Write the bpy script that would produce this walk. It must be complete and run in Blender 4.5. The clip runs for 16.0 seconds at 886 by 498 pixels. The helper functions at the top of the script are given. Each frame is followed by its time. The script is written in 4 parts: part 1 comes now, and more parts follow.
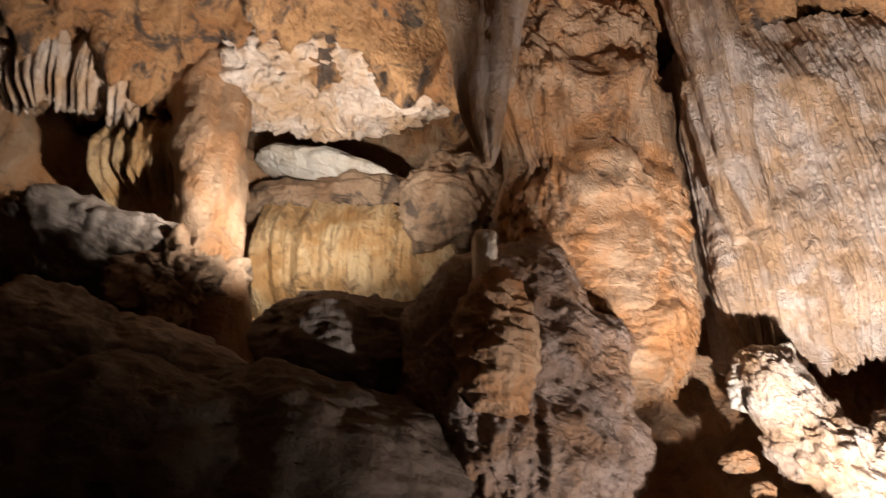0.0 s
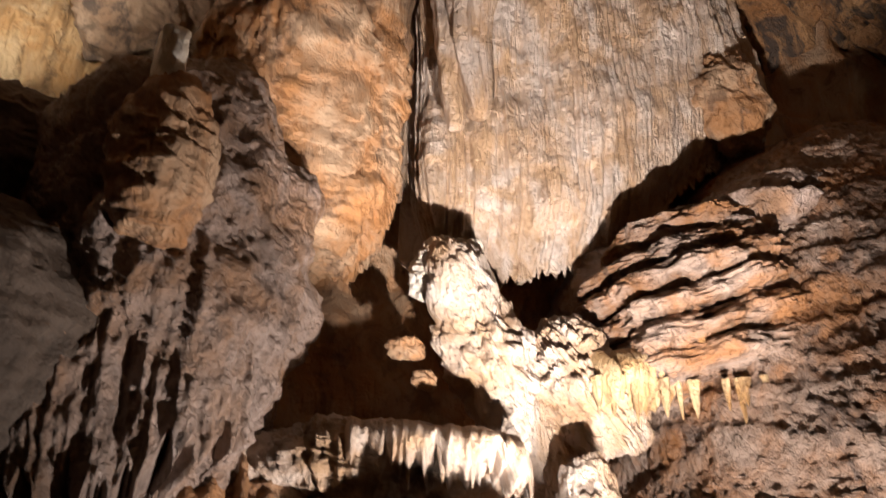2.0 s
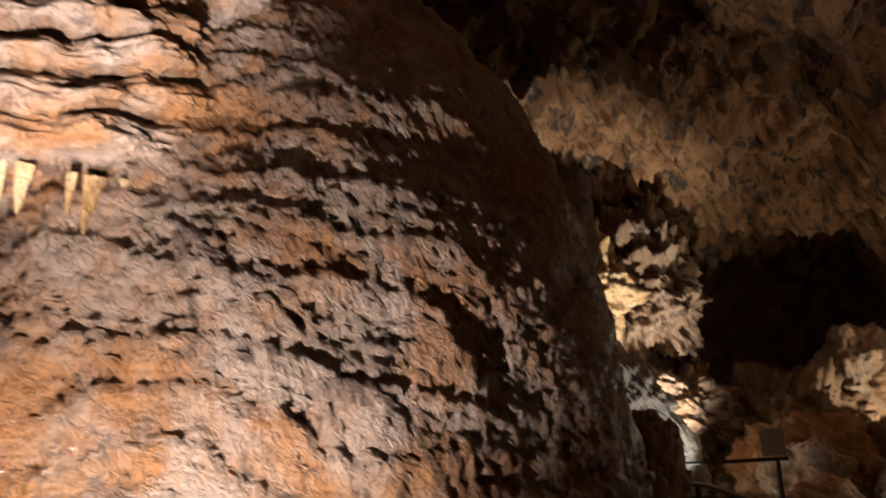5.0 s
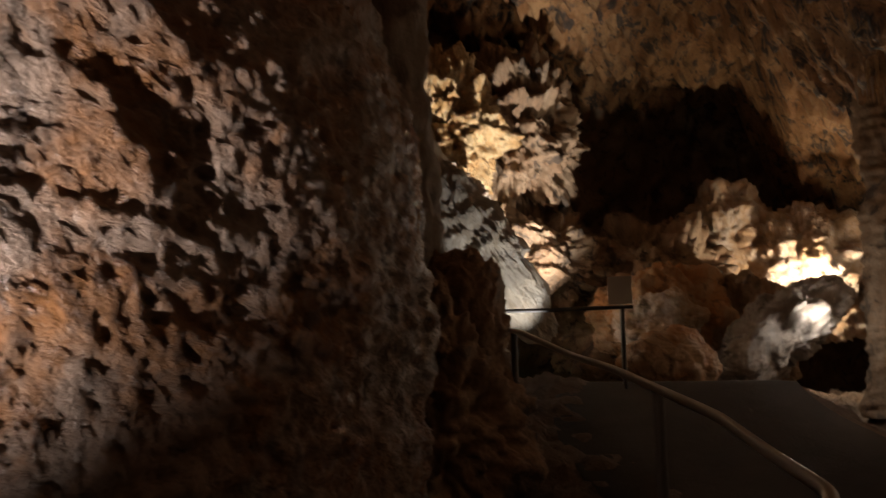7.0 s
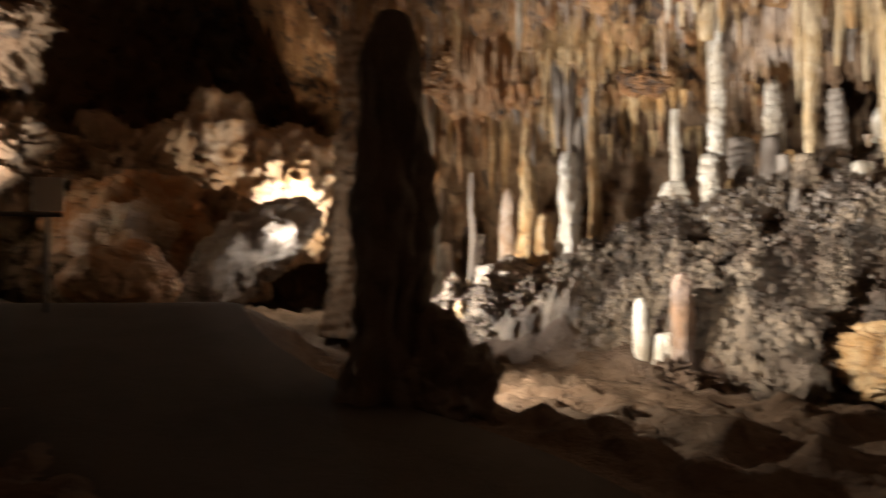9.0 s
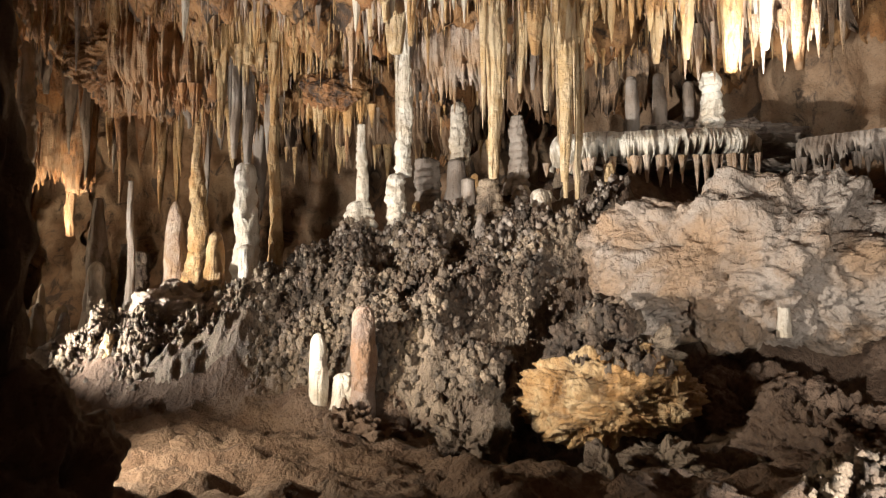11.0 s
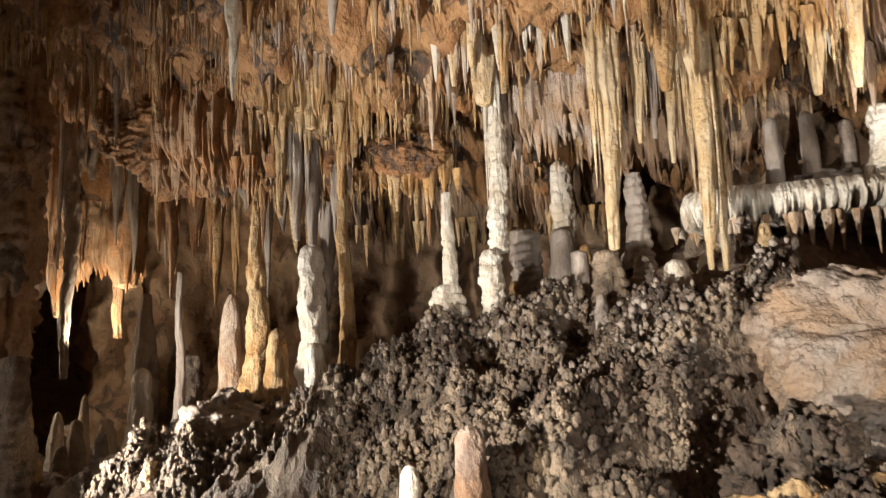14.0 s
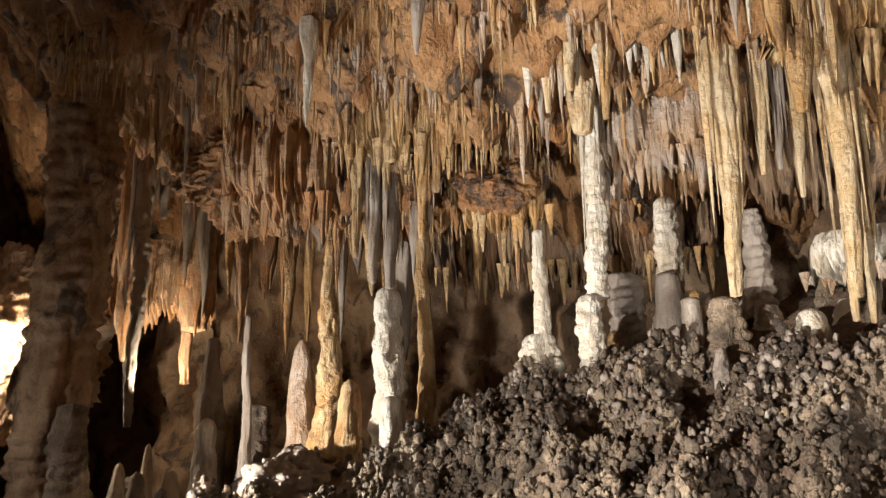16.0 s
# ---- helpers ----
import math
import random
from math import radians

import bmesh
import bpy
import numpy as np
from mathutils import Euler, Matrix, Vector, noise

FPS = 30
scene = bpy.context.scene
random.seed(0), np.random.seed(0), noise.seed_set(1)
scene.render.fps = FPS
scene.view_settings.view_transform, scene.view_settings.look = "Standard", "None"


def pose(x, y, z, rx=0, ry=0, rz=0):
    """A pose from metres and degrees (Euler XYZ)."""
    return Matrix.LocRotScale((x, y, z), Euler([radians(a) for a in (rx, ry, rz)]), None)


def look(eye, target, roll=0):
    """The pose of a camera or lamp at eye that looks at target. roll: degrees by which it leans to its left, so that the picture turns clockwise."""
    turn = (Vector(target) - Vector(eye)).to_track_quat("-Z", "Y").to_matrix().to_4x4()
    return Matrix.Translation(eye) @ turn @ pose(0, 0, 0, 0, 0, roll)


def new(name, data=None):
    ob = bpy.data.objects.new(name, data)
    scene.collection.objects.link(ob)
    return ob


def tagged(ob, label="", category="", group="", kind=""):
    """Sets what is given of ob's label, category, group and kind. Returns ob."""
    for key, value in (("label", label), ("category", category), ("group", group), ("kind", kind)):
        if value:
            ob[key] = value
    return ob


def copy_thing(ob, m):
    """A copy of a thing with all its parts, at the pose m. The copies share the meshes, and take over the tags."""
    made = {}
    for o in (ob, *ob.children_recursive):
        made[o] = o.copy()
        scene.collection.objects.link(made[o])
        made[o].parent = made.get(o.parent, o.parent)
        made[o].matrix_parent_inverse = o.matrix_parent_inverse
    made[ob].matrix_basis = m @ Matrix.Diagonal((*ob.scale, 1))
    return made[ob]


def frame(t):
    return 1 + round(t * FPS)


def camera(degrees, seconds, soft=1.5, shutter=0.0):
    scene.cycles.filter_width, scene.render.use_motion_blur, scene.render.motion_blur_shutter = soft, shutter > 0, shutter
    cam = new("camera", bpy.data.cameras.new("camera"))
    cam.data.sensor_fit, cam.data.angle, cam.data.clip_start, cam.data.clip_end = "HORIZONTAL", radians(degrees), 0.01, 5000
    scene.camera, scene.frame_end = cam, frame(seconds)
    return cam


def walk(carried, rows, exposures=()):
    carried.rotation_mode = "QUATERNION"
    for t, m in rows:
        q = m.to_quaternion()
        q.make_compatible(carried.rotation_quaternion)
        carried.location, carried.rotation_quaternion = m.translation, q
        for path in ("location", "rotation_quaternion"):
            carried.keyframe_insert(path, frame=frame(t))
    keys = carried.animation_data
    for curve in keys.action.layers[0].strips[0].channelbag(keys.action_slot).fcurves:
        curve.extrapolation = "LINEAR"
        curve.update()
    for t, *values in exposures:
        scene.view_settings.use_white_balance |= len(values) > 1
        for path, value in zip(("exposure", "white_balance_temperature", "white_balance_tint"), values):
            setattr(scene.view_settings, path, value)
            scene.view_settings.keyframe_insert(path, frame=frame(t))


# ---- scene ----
cam = camera(57.5, 16.0, 1.15, 0.5)
METRES, EYE, TILT, LEAN, TURN = 8.0, 1.5, 34.0, 0.0, 0.0
ROWS = [
    (0.0, 0.0, 0.0, 0.0, 0.0, 0.0, -0.0),
    (0.5, 0.0182, 0.0228, -0.0149, -3.48, -0.66, -2.7),
    (1.0, 0.0237, 0.0414, -0.0308, -9.85, -1.47, -6.72),
    (1.5, 0.0186, 0.0661, -0.0455, -17.22, -1.76, -10.78),
    (2.0, 0.0179, 0.0795, -0.0561, -21.57, -2.97, -13.13),
    (2.5, 0.0323, 0.0822, -0.0628, -23.38, -4.45, -14.86),
    (3.0, 0.0665, 0.0913, -0.0659, -26.77, -3.69, -16.55),
    (3.5, 0.0914, 0.1034, -0.0684, -32.36, -1.4, -19.68),
    (4.0, 0.1186, 0.1232, -0.0773, -44.06, 1.91, -24.44),
    (4.5, 0.139, 0.1349, -0.0862, -54.37, 3.74, -28.27),
    (7.0, 0.3005, 0.1084, -0.0656, -66.88, -4.05, -31.09),
    (7.5, 0.3259, 0.1044, -0.0579, -72.74, -3.79, -32.26),
    (8.0, 0.3538, 0.1014, -0.0532, -86.18, 2.88, -34.1),
    (8.5, 0.3906, 0.0735, -0.0363, -95.01, 6.98, -34.46),
    (9.0, 0.4195, 0.0523, -0.0208, -106.35, 11.6, -33.11),
    (9.5, 0.4527, 0.039, -0.0079, -120.77, 17.87, -31.33),
    (10.0, 0.4738, 0.0269, 0.0082, -128.23, 21.3, -29.85),
    (12.5, 0.6126, -0.0307, 0.0734, -129.49, 26.13, -26.28),
    (13.0, 0.6399, -0.0411, 0.0844, -127.93, 26.07, -27.14),
    (13.5, 0.6815, -0.0388, 0.0912, -125.88, 26.73, -26.93),
    (14.0, 0.7124, -0.0425, 0.1035, -124.33, 27.52, -27.13),
    (14.5, 0.7354, -0.0645, 0.1204, -120.97, 27.37, -28.22),
    (15.0, 0.7516, -0.0699, 0.1282, -117.14, 26.09, -30.57),
    (15.5, 0.7796, -0.0628, 0.1272, -117.84, 27.42, -30.1),
    (16.0, 0.7984, -0.0581, 0.131, -119.42, 28.36, -29.94),
]
walk(cam, [(t, pose(0, 0, EYE, TILT, LEAN, TURN) @ pose(METRES * x, METRES * y, METRES * z, 90 + pitch, roll, yaw)) for t, x, y, z, yaw, pitch, roll in ROWS])

# ---- light ----
world = bpy.data.worlds.new("cave_dark")
scene.world = world
world.use_nodes = True
world.node_tree.nodes["Background"].inputs[0].default_value = (0.02, 0.014, 0.009, 1)
world.node_tree.nodes["Background"].inputs[1].default_value = 0.004

WARM, NEUTRAL, COOL = (1.0, 0.83, 0.60), (1.0, 0.93, 0.83), (1.0, 0.97, 0.93)


def lamp(name, at, watts, colour=WARM, size=0.05):
    data = bpy.data.lights.new(name, "POINT")
    data.energy, data.color, data.shadow_soft_size = watts, colour, size
    ob = new(name, data)
    ob.location = at
    return ob


def spot(name, at, target, watts, angle, colour=WARM, size=0.05, blend=0.4):
    data = bpy.data.lights.new(name, "SPOT")
    data.energy, data.color, data.shadow_soft_size = watts, colour, size
    data.spot_size, data.spot_blend = radians(angle), blend
    ob = new(name, data)
    ob.matrix_world = look(at, target)
    return ob


spot("flood_grotto", (2.35, 2.98, 0.72), (2.85, 4.1, 3.5), 560, 140, (1.0, 0.87, 0.80), 0.04, 0.5)
spot("flood_drapery", (1.45, 1.95, 0.75), (2.80, 4.6, 5.4), 2000, 54, (1.0, 0.88, 0.82), 0.04, 0.6)
spot("flood_alcove", (-0.75, 3.75, 4.25), (-1.5, 4.80, 6.3), 340, 122, (1.0, 0.89, 0.79), 0.04, 0.8)
spot("flood_gallery", (9.45, -0.55, 1.75), (9.2, -5.6, 4.2), 1800, 106, NEUTRAL, 0.03, 1.0)
spot("flood_gallery_path", (9.15, -0.75, 1.45), (8.8, -2.8, 0.4), 300, 130, WARM, 0.03, 0.8)
spot("flood_gallery_bank", (13.0, -0.75, 1.45), (12.0, -4.6, 3.3), 880, 112, NEUTRAL, 0.03, 0.8)
spot("flood_gallery_floor", (5.0, -3.1, 0.95), (7.9, -5.4, 1.5), 560, 84, NEUTRAL, 0.03, 0.8)
spot("flood_gallery_shelf", (8.25, -6.35, 3.85), (8.7, -6.8, 4.8), 130, 150, NEUTRAL, 0.04, 0.6)
spot("flood_gallery_left", (15.7, -1.95, 2.4), (15.9, -2.1, 4.0), 170, 140, WARM, 0.04, 0.5)
lamp("flood_far", (17.0, -0.30, 2.95), 140, WARM, 0.05)
spot("flood_far_left", (10.15, 2.75, 1.5), (10.75, 3.75, 3.0), 75, 70, COOL, 0.05, 0.5)
spot("flood_far_wall", (12.9, 3.0, 1.9), (14.2, 5.2, 4.6), 1200, 92, NEUTRAL, 0.05, 0.6)
lamp("flood_far_low", (13.35, -0.05, 2.2), 16, NEUTRAL, 0.05)

# ---- noise ----
GRAD = np.random.RandomState(7).normal(size=(256, 3))
GRAD /= np.linalg.norm(GRAD, axis=1)[:, None]
PERM = np.tile(np.random.RandomState(3).permutation(256), 4)


def gnoise(p):
    """Gradient noise, about -0.7 to 0.7, at points of shape (..., 3)."""
    i = np.floor(p).astype(int)
    f = p - i
    w = f * f * f * (f * (f * 6 - 15) + 10)
    i &= 255
    total = 0.0
    for dx in (0, 1):
        wx = w[..., 0] if dx else 1 - w[..., 0]
        for dy in (0, 1):
            wy = w[..., 1] if dy else 1 - w[..., 1]
            for dz in (0, 1):
                wz = w[..., 2] if dz else 1 - w[..., 2]
                h = PERM[PERM[PERM[(i[..., 0] + dx) & 255] + ((i[..., 1] + dy) & 255)] + ((i[..., 2] + dz) & 255)]
                g = GRAD[h]
                d = g[..., 0] * (f[..., 0] - dx) + g[..., 1] * (f[..., 1] - dy) + g[..., 2] * (f[..., 2] - dz)
                total = total + wx * wy * wz * d
    return total * 1.4


def fbm(p, octaves=4, gain=0.5):
    a, s, total = 1.0, 1.0, 0.0
    for k in range(octaves):
        total = total + a * gnoise(p * s + 17.3 * k)
        a, s = a * gain, s * 2.03
    return total


def ridged(p, octaves=3, gain=0.55):
    a, s, total = 1.0, 1.0, 0.0
    for k in range(octaves):
        total = total + a * (0.5 - np.abs(gnoise(p * s + 9.1 * k)))
        a, s = a * gain, s * 2.1
    return total


def smooth(a, b, x):
    t = np.clip((x - a) / (b - a), 0, 1)
    return t * t * (3 - 2 * t)


def col(*xs):
    return np.stack(np.broadcast_arrays(*xs), -1).astype(float)


# ---- materials ----
def stone(name, light, mid, dark, scale=1.0, streak=0.5, stain=0.4, rough=0.75, bump=0.5, grain=28.0, wet=0.0, isle=0.0, cover=0.0, vary=0.0):
    """Cave rock: three colours mixed by clouds, vertical runs and stains, with fine relief."""
    m = bpy.data.materials.new(name)
    m.use_nodes = True
    n, l = m.node_tree.nodes, m.node_tree.links
    bsdf = n["Principled BSDF"]
    place = n.new("ShaderNodeNewGeometry")

    def noise_tex(s, detail, stretch=None, dist=0.0, roughness=0.6):
        t = n.new("ShaderNodeTexNoise")
        t.inputs["Scale"].default_value, t.inputs["Detail"].default_value = s, detail
        t.inputs["Distortion"].default_value, t.inputs["Roughness"].default_value = dist, roughness
        if stretch:
            mp = n.new("ShaderNodeMapping")
            mp.inputs["Scale"].default_value = stretch
            l.new(place.outputs["Position"], mp.inputs["Vector"])
            l.new(mp.outputs["Vector"], t.inputs["Vector"])
        else:
            l.new(place.outputs["Position"], t.inputs["Vector"])
        return t.outputs["Fac"]

    def ramp(fac, a, b):
        r = n.new("ShaderNodeMapRange")
        r.interpolation_type = "SMOOTHSTEP"
        r.inputs["From Min"].default_value, r.inputs["From Max"].default_value = a, b
        l.new(fac, r.inputs["Value"])
        return r.outputs["Result"]

    def scaled(fac, k):
        r = n.new("ShaderNodeMath")
        r.operation = "MULTIPLY"
        r.inputs[1].default_value = k
        l.new(fac, r.inputs[0])
        return r.outputs[0]

    def mixed(fac, a, b):
        x = n.new("ShaderNodeMix")
        x.data_type = "RGBA"
        l.new(fac, x.inputs["Factor"])
        for sock, v in ((x.inputs["A"], a), (x.inputs["B"], b)):
            if isinstance(v, tuple):
                sock.default_value = (*v, 1)
            else:
                l.new(v, sock)
        return x.outputs["Result"]

    clouds = noise_tex(1.6 * scale, 6, None, 0.6)
    c = mixed(ramp(clouds, 0.36, 0.62), mid, light)
    runs = noise_tex(5.0 * scale, 5, (1.0, 1.0, 0.12), 0.3)
    c = mixed(scaled(ramp(runs, 0.45, 0.7), streak), c, mid)
    stains = noise_tex(2.6 * scale, 8, (1.0, 1.0, 0.7), 1.2, 0.68)
    c = mixed(scaled(ramp(stains, 0.52 - cover, 0.64 - cover), stain), c, dark)
    speck = noise_tex(grain * 1.3, 4, (1.0, 1.0, 0.12) if vary else None, 0.2, 0.7)
    c = mixed(scaled(ramp(speck, 0.50, 0.70), 0.18 if vary else 0.5), c, dark)
    if vary:
        info = n.new("ShaderNodeObjectInfo")
        c = mixed(scaled(ramp(info.outputs["Random"], 0.35, 1.0), vary), c, dark)
    if isle:
        c = mixed(scaled(place.outputs["Random Per Island"], isle), c, dark)
    l.new(c, bsdf.inputs["Base Color"])
    bsdf.inputs["Roughness"].default_value = rough
    if wet:
        patches = ramp(noise_tex(1.1 * scale, 4), 0.45, 0.65)
        r = n.new("ShaderNodeMapRange")
        r.inputs["To Min"].default_value, r.inputs["To Max"].default_value = rough, rough - wet
        l.new(patches, r.inputs["Value"])
        l.new(r.outputs["Result"], bsdf.inputs["Roughness"])
    h = noise_tex(grain, 7, None, 0.3, 0.65)
    h2 = noise_tex(grain * 0.3, 4, (1.3, 1.3, 0.22) if vary else (1, 1, 0.5), 0.5)
    add = n.new("ShaderNodeMath")
    add.operation = "MULTIPLY_ADD"
    l.new(h2, add.inputs[0])
    add.inputs[1].default_value = 1.5
    l.new(h, add.inputs[2])
    b = n.new("ShaderNodeBump")
    b.inputs["Strength"].default_value, b.inputs["Distance"].default_value = min(1.0, bump), 0.05
    l.new(add.outputs[0], b.inputs["Height"])
    l.new(b.outputs["Normal"], bsdf.inputs["Normal"])
    return m


def plain(name, colour, rough=0.5, metal=0.0):
    m = bpy.data.materials.new(name)
    m.use_nodes = True
    n, l = m.node_tree.nodes, m.node_tree.links
    bsdf = n["Principled BSDF"]
    t = n.new("ShaderNodeTexNoise")
    t.inputs["Scale"].default_value, t.inputs["Detail"].default_value = 40, 5
    x = n.new("ShaderNodeMix")
    x.data_type = "RGBA"
    x.inputs["A"].default_value = (*[v * 0.75 for v in colour], 1)
    x.inputs["B"].default_value = (*colour, 1)
    l.new(t.outputs["Fac"], x.inputs["Factor"])
    l.new(x.outputs["Result"], bsdf.inputs["Base Color"])
    bsdf.inputs["Roughness"].default_value, bsdf.inputs["Metallic"].default_value = rough, metal
    return m


WALL = stone("limestone_brown", (0.33, 0.23, 0.15), (0.23, 0.135, 0.075), (0.06, 0.042, 0.032), 1.0, 0.5, 0.9)
ORANGE = stone("calcite_orange", (0.48, 0.33, 0.21), (0.42, 0.20, 0.075), (0.15, 0.085, 0.05), 1.3, 0.8, 0.75, 0.6, 0.8, vary=0.40)
CREAM = stone("flowstone_cream", (0.69, 0.59, 0.51), (0.56, 0.37, 0.22), (0.22, 0.12, 0.065), 1.4, 0.8, 0.45, 0.45, 1.0, 28.0, 0.12, vary=0.25)
WHITE = stone("calcite_white", (0.78, 0.74, 0.67), (0.64, 0.56, 0.45), (0.34, 0.25, 0.16), 1.6, 0.5, 0.45, 0.42, 0.8, 28.0, 0.1, vary=0.35)
BROWN = stone("flowstone_brown", (0.36, 0.28, 0.24), (0.28, 0.165, 0.098), (0.10, 0.07, 0.055), 1.5, 0.4, 0.55, 0.40, 1.0, 22.0, 0.15)
RUST = stone("boulder_rust", (0.36, 0.27, 0.215), (0.32, 0.15, 0.06), (0.075, 0.052, 0.043), 1.4, 0.1, 0.7, 0.42, 1.0, 24.0, 0.18)
SLAB = stone("slab_rock", (0.38, 0.325, 0.285), (0.35, 0.235, 0.15), (0.11, 0.078, 0.058), 0.8, 0.0, 0.6, 0.75, 1.0, 24.0)
GREY = stone("limestone_grey", (0.38, 0.33, 0.29), (0.26, 0.205, 0.165), (0.09, 0.07, 0.06), 1.2, 0.3, 0.6, vary=0.40)
POPCORN = stone("coral_grey", (0.44, 0.34, 0.245), (0.15, 0.10, 0.07), (0.04, 0.033, 0.028), 0.9, 0.1, 0.7, 0.65, 0.9, 45.0, 0.0, 0.7)
SAND = stone("cave_earth", (0.18, 0.122, 0.086), (0.13, 0.08, 0.052), (0.06, 0.038, 0.028), 1.6, 0.0, 0.6, 0.85, 1.0, 26.0)
CEIL = stone("ceiling_rock", (0.42, 0.235, 0.105), (0.29, 0.13, 0.045), (0.035, 0.027, 0.024), 1.0, 0.3, 0.92, 0.6, 1.0, 22.0, 0.0, 0.0, 0.03)
GOLD = stone("dripstone_gold", (0.74, 0.61, 0.42), (0.60, 0.42, 0.22), (0.24, 0.13, 0.06), 2.0, 0.7, 0.55, 0.42, 0.9, 28.0, 0.12, vary=0.3)
TAN = stone("dripstone_tan", (0.66, 0.49, 0.28), (0.50, 0.285, 0.11), (0.14, 0.08, 0.04), 2.0, 0.6, 0.65, 0.48, 0.9, 28.0, 0.1, vary=0.35)
# limestone with the shade of unlit rock put into its colour
SHADED = stone("limestone_shaded", (0.12, 0.09, 0.07), (0.085, 0.06, 0.043), (0.035, 0.026, 0.02), 1.2, 0.4, 0.4)
PATH = stone("walkway_concrete", (0.055, 0.045, 0.038), (0.043, 0.034, 0.028), (0.028, 0.022, 0.018), 1.0, 0.0, 0.3, 0.9, 0.3, 60.0)
STEEL = plain("rail_steel", (0.42, 0.40, 0.38), 0.35, 0.9)
IRON = plain("rail_dark_paint", (0.06, 0.05, 0.045), 0.55)
SIGN = plain("sign_plate", (0.62, 0.60, 0.57), 0.5)


# ---- mesh tools ----
def link_mesh(name, verts, faces, material, parent=None):
    me = bpy.data.meshes.new(name)
    v = np.asarray(verts, dtype=np.float32).reshape(-1, 3)
    f = np.asarray(faces, dtype=np.int32)
    me.vertices.add(len(v))
    me.vertices.foreach_set("co", v.ravel())
    me.loops.add(f.size)
    me.loops.foreach_set("vertex_index", f.ravel())
    me.polygons.add(len(f))
    me.polygons.foreach_set("loop_start", np.arange(0, f.size, f.shape[1], dtype=np.int32))
    me.polygons.foreach_set("use_smooth", np.ones(len(f), dtype=bool))
    me.update(calc_edges=True)
    me.validate()
    me.materials.append(material)
    ob = new(name, me)
    if parent:
        ob.parent = parent
    return ob


def quads(n, m, wrap=False, flip=False):
    i, j = np.meshgrid(np.arange(n - 1), np.arange(m if wrap else m - 1), indexing="ij")
    k = (j + 1) % m
    f = np.stack([i * m + j, i * m + k, (i + 1) * m + k, (i + 1) * m + j], -1).reshape(-1, 4)
    return f[:, ::-1] if flip else f


def part(name, bm, material, parent, label=""):
    me = bpy.data.meshes.new(name)
    bm.to_mesh(me)
    bm.free()
    me.materials.append(material)
    ob = new(name, me)
    ob.parent = parent
    if label:
        ob["label"] = label
    return ob


def sphere_grid(n, m):
    th, ph = np.meshgrid(np.linspace(0.0, math.pi, n), np.linspace(0, 2 * math.pi, m, endpoint=False), indexing="ij")
    return np.sin(th) * np.cos(ph), np.sin(th) * np.sin(ph), np.cos(th)


def rock(name, material, centre, radii, label, turn=(0, 0, 0), n=110, amp=0.12, freq=1.6, octaves=5, flute=0.0, flutes=7.0,
         strata=0.0, layers=5.0, pits=0.0, square=1.0, category="rock", crease=0.0, bottom=None, taper=0.0, fine=0.03, fine_freq=8.0, name_parent=None):
    """A rock mass: a rounded body with lumps, hanging flutes, strata or pits."""
    x, y, z = sphere_grid(n, int(n * 1.5))
    if square != 1.0:
        x, y, z = [np.sign(a) * np.abs(a) ** square for a in (x, y, z)]
    rx, ry, rz = radii
    wide = 1 + taper * z
    p = col(x * rx * wide, y * ry * wide, z * rz)
    rot = np.array(Euler([radians(a) for a in turn]).to_matrix())
    p = p @ rot.T
    out = p / (np.linalg.norm(p, axis=-1, keepdims=True) + 1e-9)
    c = np.array(centre)
    q = p + c
    d = amp * fbm(q * freq, octaves, 0.52) + fine * (1.2 * ridged(q * fine_freq * np.array([0.75, 0.75, 1.8]) + 0.4 * gnoise(q * 2.0)[..., None], 3) - 0.5)
    if flute:
        a = np.arctan2(y, x)
        s = col(np.cos(a) * flutes / 2, np.sin(a) * flutes / 2, q[..., 2] * 0.35)
        d = d + flute * (ridged(s + 3.7, 2) - 0.4) * np.sqrt(np.maximum(0, 1 - z * z))
    if strata:
        zz = q[..., 2] * layers + 1.2 * fbm(q * 0.8, 3)
        saw = zz - np.floor(zz)
        d = d + strata * (saw ** 1.5 - 0.4)
    if pits:
        d = d - pits * np.maximum(0, ridged(q * 5.0, 3) - 0.55) * 2
    if crease:
        d = d + crease * (0.5 - np.abs(gnoise(q * 1.1)) * 2)
    q = q + out * d[..., None]
    if bottom is not None:
        q[..., 2] = np.maximum(q[..., 2], bottom + 0.05 * fbm(q * 2.0, 2))
    nn, mm = x.shape
    if name_parent:
        return link_mesh(name, q, quads(nn, mm, True), material, name_parent)
    ob = link_mesh(name, q - c, quads(nn, mm, True), material)
    ob.location = centre
    return tagged(ob, label, category)


